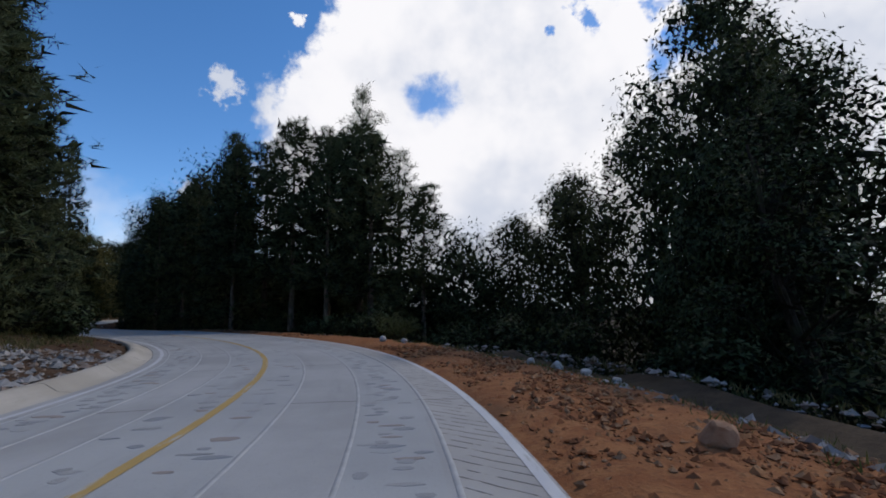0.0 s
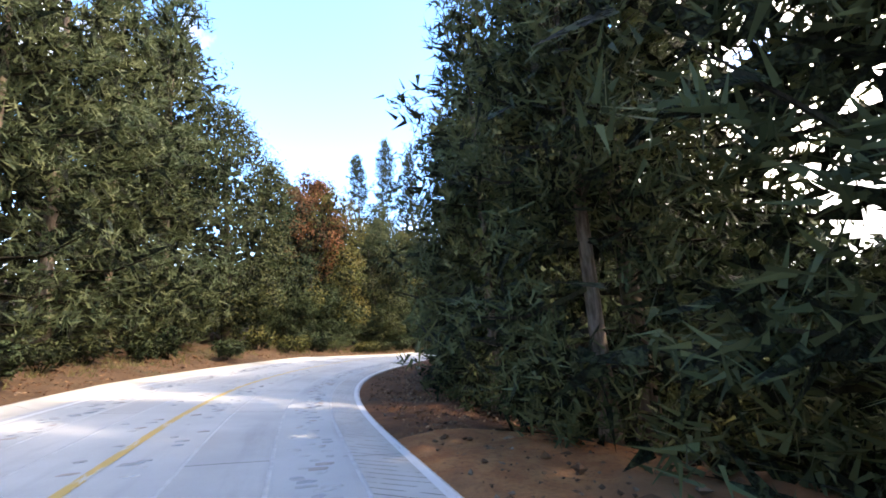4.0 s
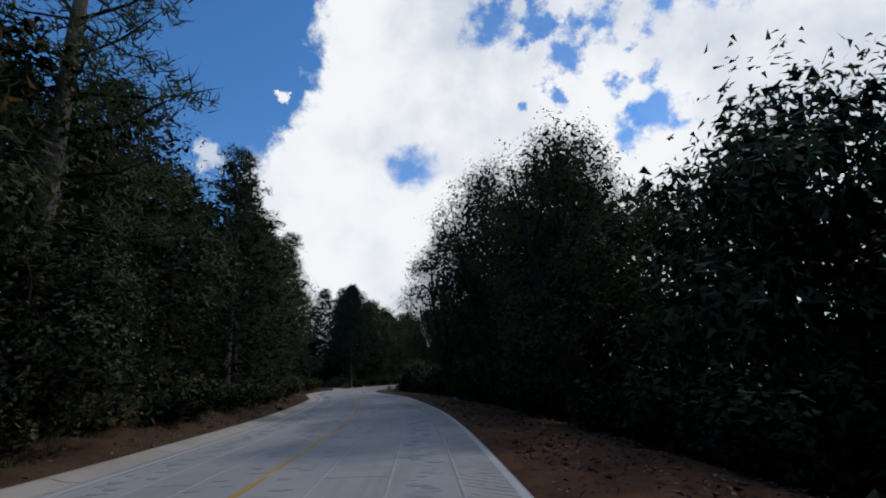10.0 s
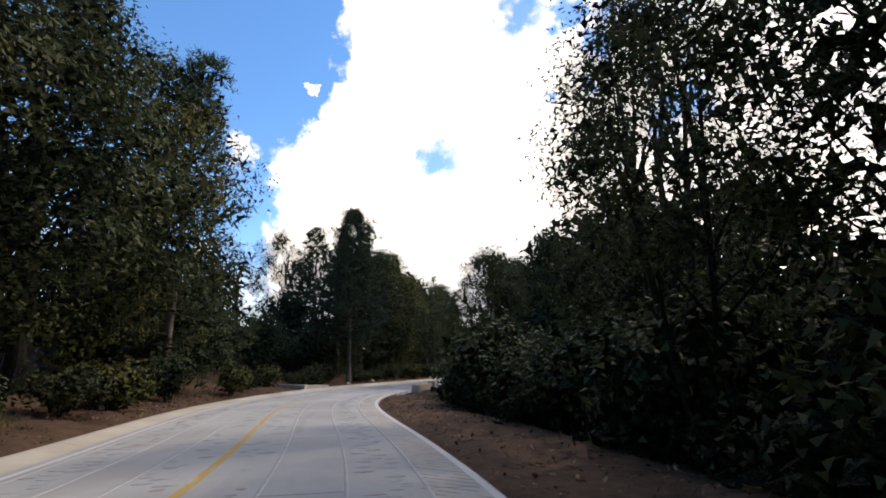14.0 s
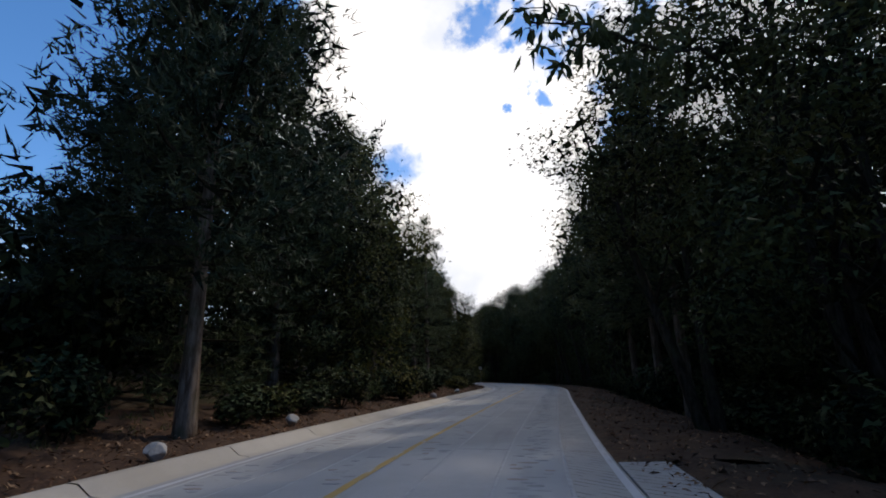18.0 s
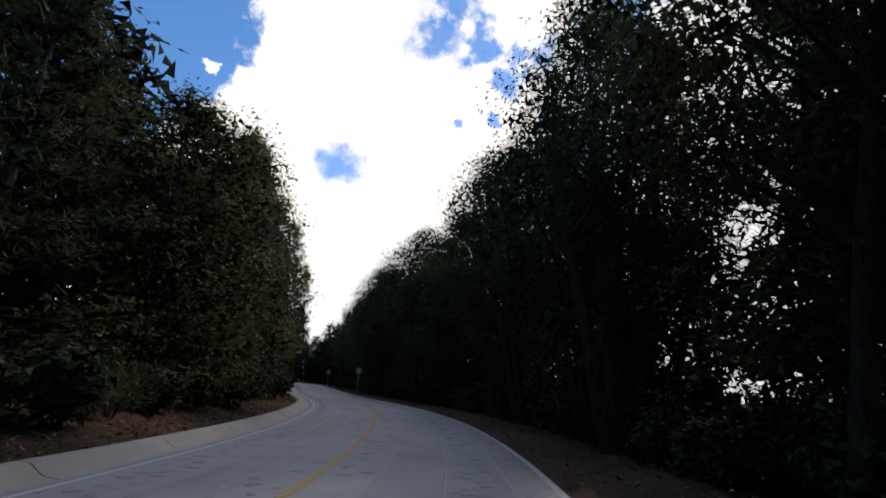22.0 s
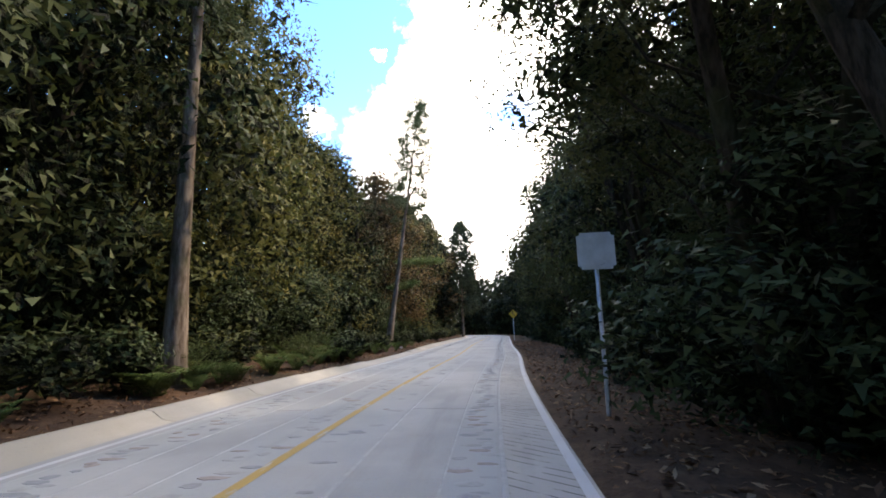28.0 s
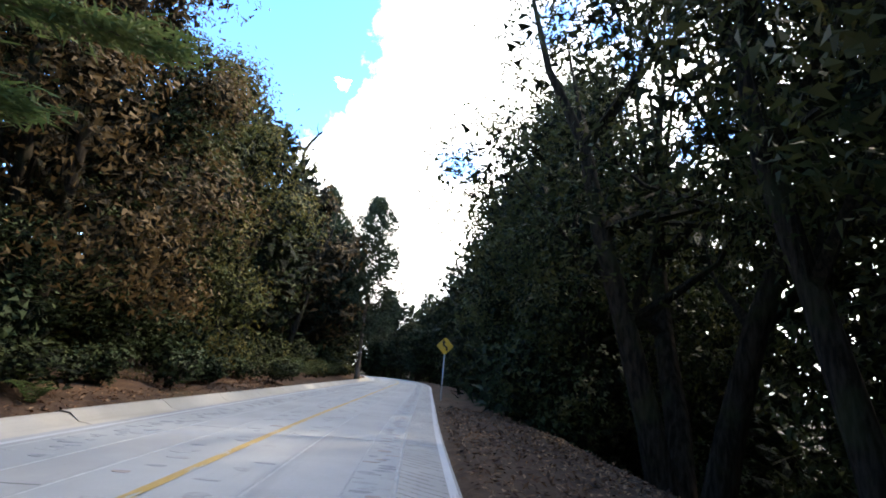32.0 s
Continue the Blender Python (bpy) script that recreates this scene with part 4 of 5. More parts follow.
    kind("laurel_c", leafy_kind, 11, "laurel_tree", "shaded laurel standing back in the wood", 39, 11, 4.2, 0.06, LAUREL, 18, 105, 0.30, 2, dense=True)
    kind("russet_c", leafy_kind, 12, "oak_tree", "russet oak standing back in the wood", 40, 12, 4.1, 0.06, RUSSET, 18, 105, 0.30, 2, dense=True)
    kind("bush_a", bush_kind, 1.8, "bush", "dark green leafy bush at the wood's edge", 41, 1.8, 1.2, LAUREL, 560, 0.15)
    kind("bush_b", bush_kind, 1.4, "bush", "olive-brown bush with small leaves", 42, 1.4, 1.1, AUTUMN, 560, 0.13)
    kind("bush_c", bush_kind, 1.3, "bush", "tuft of pale green broom with upright shoots", 43, 1.3, 1.1, BROOM, 1300, 0.13, True)
    kind("bush_d", bush_kind, 2.2, "bush", "tangled dark oak scrub", 44, 2.2, 1.4, OAK, 640, 0.15)
    kind("shrub", bush_kind, 3.8, "shrub", "tall dark shrub leafy to the ground", 45, 3.8, 2.3, LAUREL, 1050, 0.155)
    kind("fern", lambda: fern_kind(51), 0.6)
    kind("snag_a", snag_kind, 13, "dead_tree", "dead oak with crooked mossy limbs", 61, 13)
    kind("snag_b", snag_kind, 11, "dead_tree", "bare grey dead tree with broken tops", 62, 11, False, 0.34)


make_kinds()

# single plants: kind, x, y, height of the top over the road, breadth
SINGLE = (
    ("pine_b", -9.0, 42.5, 8.5, 1.1), ("laurel_a", -12.5, 43.0, 6.5, 1.1), ("pine_b", -15.0, 44.5, 9.0, 1.1), ("laurel_a", -10.5, 40.0, 5.0, 1.0),
    ("pine_a", -6.85, 39.4, 20.6, 1.4), ("pine_d", -11.0, 34.6, 15.6, 1.3), ("pine_a", -3.4, 35.9, 13.8, 1.3), ("pine_b", -17.4, 38.6, 16.4, 1.25),
    ("pine_b", -18.5, 36.2, 14.2, 1.1), ("laurel_a", 1.5, 36.0, 7.5, 1.3), ("oak_a", 5.5, 35.0, 8.5, 1.2), ("oak_a", 8.0, 29.0, 9.0, 1.0), ("pine_b", -13.8, 36.8, 14.6, 1.3), ("pine_d", -9.0, 37.0, 16.0, 1.5),
    ("pine_b", -1.4, 34.5, 10.5, 1.3), ("pine_b", -21.5, 40.5, 13.5, 1.1), ("pine_d", -5.2, 34.0, 14.5, 1.4), ("pine_d", -15.5, 35.0, 14.0, 0.8),
    ("pine_b", -22.5, 38.2, 12.0, 0.8), ("pine_d", -8.0, 32.6, 13.6, 1.0), ("pine_b", -26.0, 42.5, 12.0, 0.9), ("pine_d", -6.5, 37.0, 16.5, 1.5),
    ("oak_a", 9.5, 33.5, 11.5, 1.3), ("oak_a", 13.5, 21.5, 18.0, 1.4), ("oak_a", 11.0, 25.0, 12.0, 1.1), ("laurel_b", 8.8, 10.8, 7.2, 0.85),
    ("oak_a", 10.8, 16.5, 11.5, 0.95), ("oak_a", 17.5, 25.0, 17.0, 1.25), ("oak_a", 20.0, 36.0, 9.0, 1.2), ("laurel_a", 9.2, 14.6, 6.5, 0.9),
    ("pine_a", -56.0, 97.0, 22.3, 1.5), ("russet_a", -56.4, 88.8, 13.4, 1.2), ("pine_b", -57.0, 111.0, 14.4, 1.1), ("oak_a", -40.5, 77.5, 8.5, 0.9),
    ("pine_b", -64.0, 76.0, 20.0, 1.2), ("autumn_a", -55.5, 75.0, 13.8, 1.25), ("oak_a", -39.8, 107.4, 12.2, 1.0), ("oak_b", -39.0, 115.0, 15.2, 1.15),
    ("fir_a", -62.8, 178.2, 18.7, 1.1), ("pine_a", -51.9, 189.2, 14.9, 1.0), ("pine_a", -53.0, 188.3, 14.0, 1.0), ("pine_b", -55.4, 190.0, 13.0, 1.0),
    ("oak_b", -40.0, 181.0, 12.5, 1.0), ("oak_a", -36.5, 199.0, 13.0, 1.0), ("pine_b", -49.5, 228.0, 15.5, 1.2), ("laurel_b", -34.5, 222.5, 13.5, 1.2),
    ("pine_a", -36.0, 243.5, 11.0, 0.9), ("fir_b", -50.9, 299.2, 17.0, 0.95), ("fir_b", -57.4, 305.5, 20.0, 1.0), ("fir_c", -55.5, 300.5, 15.0, 1.1),
    ("snag_a", -52.9, 263.8, 12.6, 1.0), ("fir_a", -84.0, 97.0, 42.0, 1.2), ("fir_a", -79.5, 99.5, 38.5, 1.1), ("fir_a", -90.0, 95.0, 40.0, 1.2), ("oak_a", -55.0, 261.5, 15.0, 1.05), ("pine_b", -55.5, 254.0, 15.0, 1.1), ("oak_d", -36.6, 262.8, 16.0, 1.0), ("oak_d", -36.6, 269.5, 16.5, 1.45), ("oak_b", -33.8, 200.4, 20.0, 1.35), ("oak_b", -33.0, 207.0, 16.5, 1.3), ("oak_b", -35.0, 216.5, 16.0, 1.3), ("oak_b", -35.2, 221.5, 15.5, 1.25), ("snag_b", -58.8, 297.5, 24.4, 1.3), ("red_a", -53.2, 56.8, 17.0, 1.15), ("snag_a", -51.5, 222.5, 18.0, 1.0),
    ("fir_a", -64.5, 171.5, 17.5, 1.2), ("oak_a", -57.5, 173.0, 15.5, 1.0), ("fir_a", -67.5, 176.0, 15.0, 1.1), ("fir_b", -58.3, 161.2, 15.9, 0.92), ("pine_b", -60.5, 142.5, 19.0, 1.25), ("laurel_a", -54.8, 96.0, 5.0, 0.75), ("oak_b", -42.8, 133.5, 14.5, 0.95),
    ("laurel_b", -40.6, 126.5, 15.5, 1.1), ("oak_b", -45.8, 157.5, 11.5, 0.85), ("oak_a", -42.5, 152.5, 11.5, 0.9), ("snag_a", -71.5, 159.8, 12.5, 0.9), ("snag_a", -68.9, 162.0, 11.5, 0.8),
    ("oak_a", -31.5, 268.0, 15.5, 1.2), ("russet_a", -53.5, 268.5, 15.5, 1.2), ("autumn_a", -54.0, 276.0, 15.5, 1.2), ("autumn_a", -56.5, 258.0, 15.0, 1.2),
    ("fir_c", -47.5, 334.0, 14.0, 1.2), ("oak_c", -51.5, 338.0, 13.0, 1.2), ("fir_c", -55.0, 342.0, 15.0, 1.2), ("oak_c", -58.5, 346.0, 13.0, 1.2),
    ("fir_c", -43.5, 330.0, 14.0, 1.2), ("fir_c", -63.0, 352.0, 16.0, 1.2), ("oak_c", -45.5, 325.0, 11.0, 1.1),
    ("oak_c", -63.5, 341.0, 13.0, 1.2), ("fir_c", -67.0, 346.0, 16.0, 1.2), ("oak_c", -59.0, 349.0, 12.0, 1.2), ("oak_c", -71.0, 339.0, 13.0, 1.2), ("fir_c", -55.5, 350.0, 15.0, 1.2), ("oak_c", -75.0, 333.0, 12.0, 1.2),
    ("oak_c", -50.0, 331.0, 9.0, 1.0), ("laurel_c", -54.0, 335.5, 8.0, 1.0), ("laurel_c", -47.0, 320.0, 7.0, 0.9), ("fir_c", -61.5, 312.0, 17.0, 1.1),
)


# how high the wood stands over the road: by the way along it, at three distances on either side
TOP_S = np.arange(-6.0, 361.0, 6.0)
TOP_O = (-18.0, -11.5, -7.0, 7.0, 11.5, 18.0)
TOPS_UPHILL_FAR = (24, 24, 24, 24, 24, 24, 24, 24, 24, 24, 24, 24, 24, 24, 23.5, 24, 24, 24, 24, 20.8, 19.2, 17.8, 17, 20.8, 20.2, 20, 21.2, 23.5, 21.8, 22, 12.5, 8.1, 7.5, 22.2, 23.2, 21, 22, 23, 23.8, 20.5, 21.2, 23.5, 24, 24, 24, 24, 24, 24, 22.2, 24, 24, 21.4, 23.8, 23.8, 24, 24, 24, 24, 24, 24, 24, 24)
TOPS_UPHILL_MID = (24, 24, 24, 24, 24, 24, 24, 24, 24, 24, 24, 24, 24, 23.2, 20, 17.8, 17.5, 18.6, 16, 13.9, 16, 17, 13.1, 14.2, 15, 16, 17.2, 18.5, 19.5, 9.5, 5.6, 6.4, 19.5, 18, 19, 18.8, 15.4, 14.8, 16.5, 17.5, 18.8, 21, 23.2, 24, 24, 24, 24, 15.2, 20.3, 16, 16.5, 18.5, 19, 21, 23.2, 20.8, 21, 21.8, 23.5, 24, 24, 24)
TOPS_UPHILL_NEAR = (24, 24, 24, 24, 9.3, 10.3, 13.6, 24, 24, 24, 24, 24, 24, 13.5, 15.5, 13, 14.5, 13, 11.9, 13.2, 10.2, 10.8, 10.7, 13.5, 15, 16.5, 17.8, 19.2, 20.8, 5.7, 4.7, 15.8, 16.2, 16.8, 12.5, 10.6, 10.5, 11, 11.8, 13.3, 15.2, 17.5, 19, 19.5, 24, 24, 13.2, 12.8, 10.5, 13.5, 13.9, 14.5, 14.7, 14.2, 15, 16.2, 17.5, 19, 20.8, 23, 24, 24)
TOPS_DOWNHILL_NEAR = (24, 24, 5.6, 4.7, 6.4, 11.2, 14.5, 15.5, 16.2, 15.6, 14.2, 14.5, 5, 5.3, 5, 5, 5.6, 6.1, 7, 7, 9, 10.5, 13.8, 14.2, 12.8, 6.8, 6, 6.2, 5.8, 5.5, 9.5, 11.5, 12.9, 13.8, 15.3, 16.1, 17.2, 15, 15, 16, 16.5, 14.8, 16, 13.5, 14.8, 15.5, 16.5, 17, 11.1, 12.2, 14.5, 16.5, 18.2, 19.2, 19.5, 23.2, 23.8, 20, 15.2, 15.8, 17.8, 24)
TOPS_DOWNHILL_MID = (24, 24, 8.9, 9.7, 6.1, 8.9, 16, 19, 19.2, 21, 21.5, 22.8, 24, 24, 24, 12.9, 11, 12.2, 9.6, 8.2, 9, 10.4, 13, 15.8, 18.2, 16.1, 16.2, 15.4, 12.1, 11.4, 11.7, 10.8, 16, 19.8, 23.5, 24, 24, 24, 24, 23.8, 20.2, 19, 19.2, 18.2, 19, 18.2, 17.2, 17.5, 11.2, 21.8, 22.2, 21.4, 21.8, 24, 24, 24, 24, 24, 24, 23.2, 17.2, 18.8)
TOPS_DOWNHILL_FAR = (24, 24, 24, 17.2, 11.8, 7.2, 14.2, 21.1, 23.8, 24, 24, 24, 24, 24, 24, 24, 24, 24, 24, 23.9, 15.7, 13.5, 13.5, 14.5, 16.2, 20.8, 21.2, 22.2, 23, 24, 24, 21.8, 22.2, 21.2, 19, 24, 21, 22.5, 24, 23.5, 24, 24, 24, 23.2, 23, 23.5, 23.5, 23.5, 24, 24, 21.4, 24, 24, 24, 24, 24, 24, 24, 24, 24, 24, 19.8)
TOPS = (TOPS_UPHILL_FAR, TOPS_UPHILL_MID, TOPS_UPHILL_NEAR, TOPS_DOWNHILL_NEAR, TOPS_DOWNHILL_MID, TOPS_DOWNHILL_FAR)


def top_at(s, o):
    return float(np.interp(o, TOP_O, [np.interp(s, TOP_S, t) for t in TOPS]))


def clear(x, y, gap):
    return all((x - q[1]) ** 2 + (y - q[2]) ** 2 > (gap + 2.6 * (q[0] == "oak_d")) ** 2 for q in SINGLE)


def pick(rng, choice):
    names, weights = zip(*choice)
    w = np.array(weights, float)
    return names[rng.choice(len(names), p=w / w.sum())]


def row(seed, s0, s1, step, o, jitter, choice, low, high, gap=2.2):
    """A loose row of trees along the road, as tall as low to high and no higher than the wood's outline there."""
    rng = np.random.default_rng(seed)
    s = s0
    while s < s1:
        q = o + rng.normal(0, jitter)
        key = pick(rng, choice)
        top, broad, turn, slack = rng.uniform(low, high), rng.uniform(1.0, 1.25), rng.uniform(0, 360), rng.uniform(0.90, 1.02)
        for _ in range(2):
            p = road(np.array([s]), np.array([q]))[0]
            ground = float(rise(s, q))
            k = max(1.0, min(top, top_at(s, q) * slack - ground)) / HEIGHT[key]
            wide = k ** 0.6 * broad
            q = math.copysign(max(abs(q), reach_of(key) * wide + (3.7 if q > 0 else 2.4)), q)
        if clear(p[0], p[1], gap):
            planter.put(key, p[0], p[1], wide, turn, k / wide)
        s += step * rng.uniform(0.75, 1.3)


def hang_part(root, shape, mat, name, label=""):
    """Gives a tree one more part, drawn in the world's own place."""
    inv = np.array(root.matrix_basis.inverted())
    shape.v = [v @ inv[:3, :3].T + inv[:3, 3] for v in shape.v]
    part(name, shape.done(name, mat), root, label)


def add_bough(root, a, b, seed):
    """One leafy green bough, given by its two ends in the world."""
    rng = np.random.default_rng(seed)
    a, b = np.array(a), np.array(b)
    wood, leaf = Shape(), Shape()
    wood.tube([a, (a + b) / 2 + [0, 0, 0.15], b], [0.04, 0.03, 0.01], 5)
    u = rng.uniform(0.1, 1.05, (1100, 1))
    p = a + (b - a) * u + rng.normal(0, 0.24, (1100, 3)) * [1, 1, 0.35] + [0, 0, 0.12]
    way = unit(unit(b - a) * 0.5 + rng.normal(0, 0.6, (1100, 3)) * [1, 1, 0.5])
    leaf.blades(p, way, sideways(rng, way), rng.uniform(0.22, 0.40, 1100), 0.055)
    hang_part(root, wood, PINE_BARK, "bough")
    hang_part(root, leaf, FERN, "bough_needles", "fresh green pine bough")


def add_spray(root, a, b, seed, twigs=9, size=0.20, mat=None):
    """A thin branch over the road, with twigs that end in whorls of hanging leaves; bare without a leaf material."""
    rng = np.random.default_rng(seed)
    a, b = np.array(a), np.array(b)
    wood, leaf = Shape(), Shape()
    mid = a + (b - a) * np.linspace(0, 1, 6)[:, None] + rng.normal(0, 0.06, (6, 3))
    wood.tube(mid, np.linspace(0.035, 0.010, 6), 5)
    for k in range(twigs):
        u = rng.uniform(0.35, 1.0)
        p = np.array([np.interp(u, np.linspace(0, 1, 6), mid[:, j]) for j in range(3)])
        tip = p + unit(unit(b - a) * 0.6 + rng.normal(0, 0.6, 3) + [0, 0, -0.15 if mat else 0.3]) * rng.uniform(0.35, 0.9) * (1.0 if mat else 1.6)
        wood.tube([p, (p + tip) / 2 + rng.normal(0, 0.05, 3), tip], [0.012, 0.008, 0.004], 4)
        if mat:
            m = 16
            at = p + (tip - p) * rng.uniform(0.4, 1.05, (m, 1)) + rng.normal(0, 0.03, (m, 3))
            way = unit(rng.normal(0, 0.6, (m, 3)) + [0, 0, -0.75])
            leaf.leaves(at, way, sideways(rng, way), size * rng.uniform(0.7, 1.2, m), size * 0.32)
    hang_part(root, wood, TWIGS, "overhanging_branch")
    if mat:
        hang_part(root, leaf, mat, "leaf_spray", "long dark leaves hanging over the road")


PLANTED = {}
for key, x, y, top, wide in SINGLE:
    _, _, g = ground_at(x, y)
    k = (top - g) / HEIGHT[key]
    PLANTED[x, y] = planter.put(key, x, y, wide, (x * 37 + y * 11) % 360, k / wide)
add_spray(PLANTED[-45.8, 157.5], (-48.4, 156.4, 6.2), (-52.3, 153.9, 4.75), 83, 26, 0.20, LAUREL)
planter.put("pine_c", -49.3, 240.6, 1.05, 40, 1.0)
# the leaning pine behind the kerb
leaning = planter.put("pine_c", -50.35, 260.75, 0.9, 135, 1.12, tilt=9)
add_bough(leaning, (-50.3, 261.4, 4.0), (-49.1, 262.4, 4.4), 81)
add_bough(leaning, (-50.1, 261.7, 5.8), (-47.6, 263.2, 6.0), 82)

DARK = (("oak_a", 3), ("laurel_b", 1.5), ("oak_b", 3), ("laurel_a", 1.5), ("pine_b", 1))
TALL = (("pine_a", 2), ("fir_a", 2), ("oak_b", 2), ("pine_b", 1))
BACK = (("oak_c", 3), ("laurel_c", 2), ("russet_c", 1.2))
BACK_DARK = (("oak_c", 3), ("laurel_c", 3))
# uphill side
PINES = (("pine_b", 5), ("pine_a", 0.5), ("autumn_a", 0.4))
row(100, 9, 22, 4.5, -9.4, 0.5, PINES, 13, 15)
row(130, 22, 64, 3.8, -7.8, 0.5, PINES, 19, 23)
row(143, 63, 78, 4.6, -8.6, 0.4, (("autumn_a", 2), ("oak_a", 1.5), ("laurel_b", 1)), 16, 23)
row(101, 78, 87, 5.0, -8.4, 0.5, (("laurel_b", 1), ("autumn_a", 3), ("oak_a", 3)), 15, 20)
row(140, 86, 104, 5.0, -8.6, 0.5, (("autumn_a", 3), ("oak_a", 2), ("russet_a", 1.5)), 13, 18)
row(131, 104, 134, 5.2, -8.4, 0.5, (("russet_a", 2), ("autumn_a", 2), ("oak_a", 2), ("pine_b", 2)), 14, 20)
row(132, 134, 161, 4.8, -7.6, 0.4, (("oak_a", 3), ("autumn_a", 2), ("pine_b", 2)), 17, 23)
row(102, -6, 156, 7.5, -14.5, 0.9, BACK, 14, 18)
row(137, 160, 184, 6.0, -15.5, 1.0, BACK, 9, 14)
row(144, 161, 182, 2.6, -10.0, 0.9, (("shrub", 2), ("bush_d", 1)), 2.5, 4.5)
row(138, 184, 335, 7.5, -14.5, 0.9, BACK, 14, 19)
row(103, -10, 150, 26.0, -22.0, 2.0, TALL, 15, 19)
row(139, 192, 300, 26.0, -22.0, 2.0, TALL, 15, 19)
row(133, 163, 176, 4.2, -11.0, 0.6, (("laurel_a", 2), ("autumn_a", 1)), 8, 13)
row(147, 60, 104, 3.4, -8.0, 0.5, (("laurel_a", 3), ("shrub", 1)), 4.0, 6.5, 1.0)
row(148, 248, 292, 4.0, -8.2, 0.5, (("laurel_a", 2), ("shrub", 1)), 3.5, 5.5, 1.0)
row(104, 181, 250, 5.0, -8.4, 0.6, (("oak_a", 3), ("autumn_a", 1.5), ("pine_b", 4)), 17, 23)
row(134, 250, 302, 5.0, -8.6, 0.6, (("oak_a", 3), ("autumn_a", 2.5), ("laurel_b", 1), ("pine_b", 1)), 16, 23)
# downhill side
row(111, -6, 46, 5.5, 22.5, 1.5, BACK_DARK, 7.5, 9.5)
row(149, 23, 46, 5.0, 17.0, 0.8, BACK_DARK, 7.5, 9.5, 1.2)
row(119, -6, 50, 10.0, 31.0, 3.0, BACK_DARK, 8, 10)
row(154, 51, 74, 5.0, 9.4, 0.4, (("pine_d", 2), ("oak_b", 2)), 13, 18)
row(112, 50, 80, 5.2, 12.2, 0.5, DARK, 15, 20)
row(135, 80, 102, 5.2, 12.6, 0.6, DARK, 10, 14)
row(150, 102, 119, 5.0, 12.4, 0.6, DARK, 10, 14)
row(113, 50, 119, 6.5, 17.0, 0.8, BACK_DARK, 10, 14)
row(141, 117, 146, 4.6, 7.6, 0.4, (("oak_e", 3), ("laurel_e", 2), ("oak_b", 1)), 15, 20)
row(120, 138, 170, 3.0, 8.4, 0.5, (("shrub", 3), ("bush_d", 0.6)), 3.2, 4.6)
row(142, 140, 170, 3.4, 12.0, 0.5, (("shrub", 1),), 4.0, 5.5)
row(136, 118, 141, 5.5, 15.0, 0.6, BACK_DARK, 14, 18)
row(151, 141, 173, 5.5, 18.0, 0.6, BACK_DARK, 9, 15)
row(114, 181, 262, 4.6, 6.6, 0.4, (("oak_e", 3), ("laurel_e", 1.0), ("pine_d", 1.2)), 18, 23, 1.6)
row(156, 262, 300, 4.6, 8.6, 0.4, (("oak_b", 3), ("oak_a", 2), ("laurel_b", 1.4)), 17, 22, 1.6)
row(157, 252, 302, 2.6, 8.2, 0.4, (("shrub", 2), ("laurel_a", 1)), 3.5, 5.5, 1.0)
row(153, 184, 214, 6.2, 11.6, 0.6, DARK, 16, 22)
row(162, 214, 262, 6.5, 16.6, 0.7, (("oak_c", 2), ("oak_b", 1)), 14, 19)
row(164, 214, 262, 4.4, 13.4, 0.7, (("laurel_a", 2), ("shrub", 1)), 5.0, 8.0, 1.2)
row(165, 220, 248, 2.4, 9.8, 0.4, (("shrub", 1),), 3.8, 5.2, 0.8)
row(158, 216, 262, 7.0, 11.6, 0.6, (("oak_e", 2), ("pine_c", 1), ("pine_d", 1)), 15, 20)
row(159, 263, 300, 6.2, 12.6, 0.6, DARK, 16, 22)
row(126, 173, 214, 7.0, 16.6, 0.7, BACK_DARK, 17, 22)
row(160, 262, 335, 7.0, 16.6, 0.7, BACK_DARK, 17, 22)
row(115, 116, 300, 28.0, 23.0, 2.0, (("pine_a", 2), ("oak_c", 2), ("fir_a", 1)), 17, 21)
row(152, 302, 330, 5.0, -8.6, 0.6, (("oak_c", 3), ("russet_c", 1), ("fir_c", 1)), 15, 20)
row(116, 300, 368, 5.0, 8.6, 0.5, (("oak_c", 3), ("laurel_c", 1), ("fir_c", 2)), 14, 20)
row(117, 300, 368, 6.5, 14.5, 1.0, (("fir_c", 2), ("oak_c", 2)), 16, 20)
row(118, 330, 372, 5.0, -9.0, 0.8, (("oak_c", 2), ("fir_c", 2)), 15, 22)

BUSHES = (("bush_a", 3), ("bush_b", 2), ("bush_d", 3), ("bush_c", 0.6))
row(121, 24, 246, 2.1, -5.3, 0.35, BUSHES, 0.7, 1.7, 1.0)
row(155, 246, 330, 1.9, -5.2, 0.3, BUSHES, 0.6, 1.4, 1.0)
row(163, 250, 330, 2.6, -7.6, 0.4, BUSHES, 1.4, 2.6, 1.0)
row(125, 0, 340, 5.4, -11.8, 0.8, (("shrub", 1),), 2.8, 4.2, 1.0)
row(122, 48, 340, 2.5, 7.6, 0.35, (("bush_a", 3), ("bush_d", 4), ("bush_c", 0.4)), 1.2, 2.4, 1.0)
row(127, 50, 340, 5.4, 12.6, 0.8, (("shrub", 1),), 3.0, 4.5, 1.0)
row(123, 20, 48, 1.7, 7.8, 0.5, (("bush_c", 1), ("bush_a", 3), ("bush_d", 1)), 1.0, 1.7, 0.8)
row(145, 50, 262, 5.0, 19.5, 1.0, (("shrub", 1),), 6.0, 8.0, 1.0)
row(161, 262, 335, 5.0, 19.5, 1.0, (("shrub", 1),), 6.0, 8.0, 1.0)
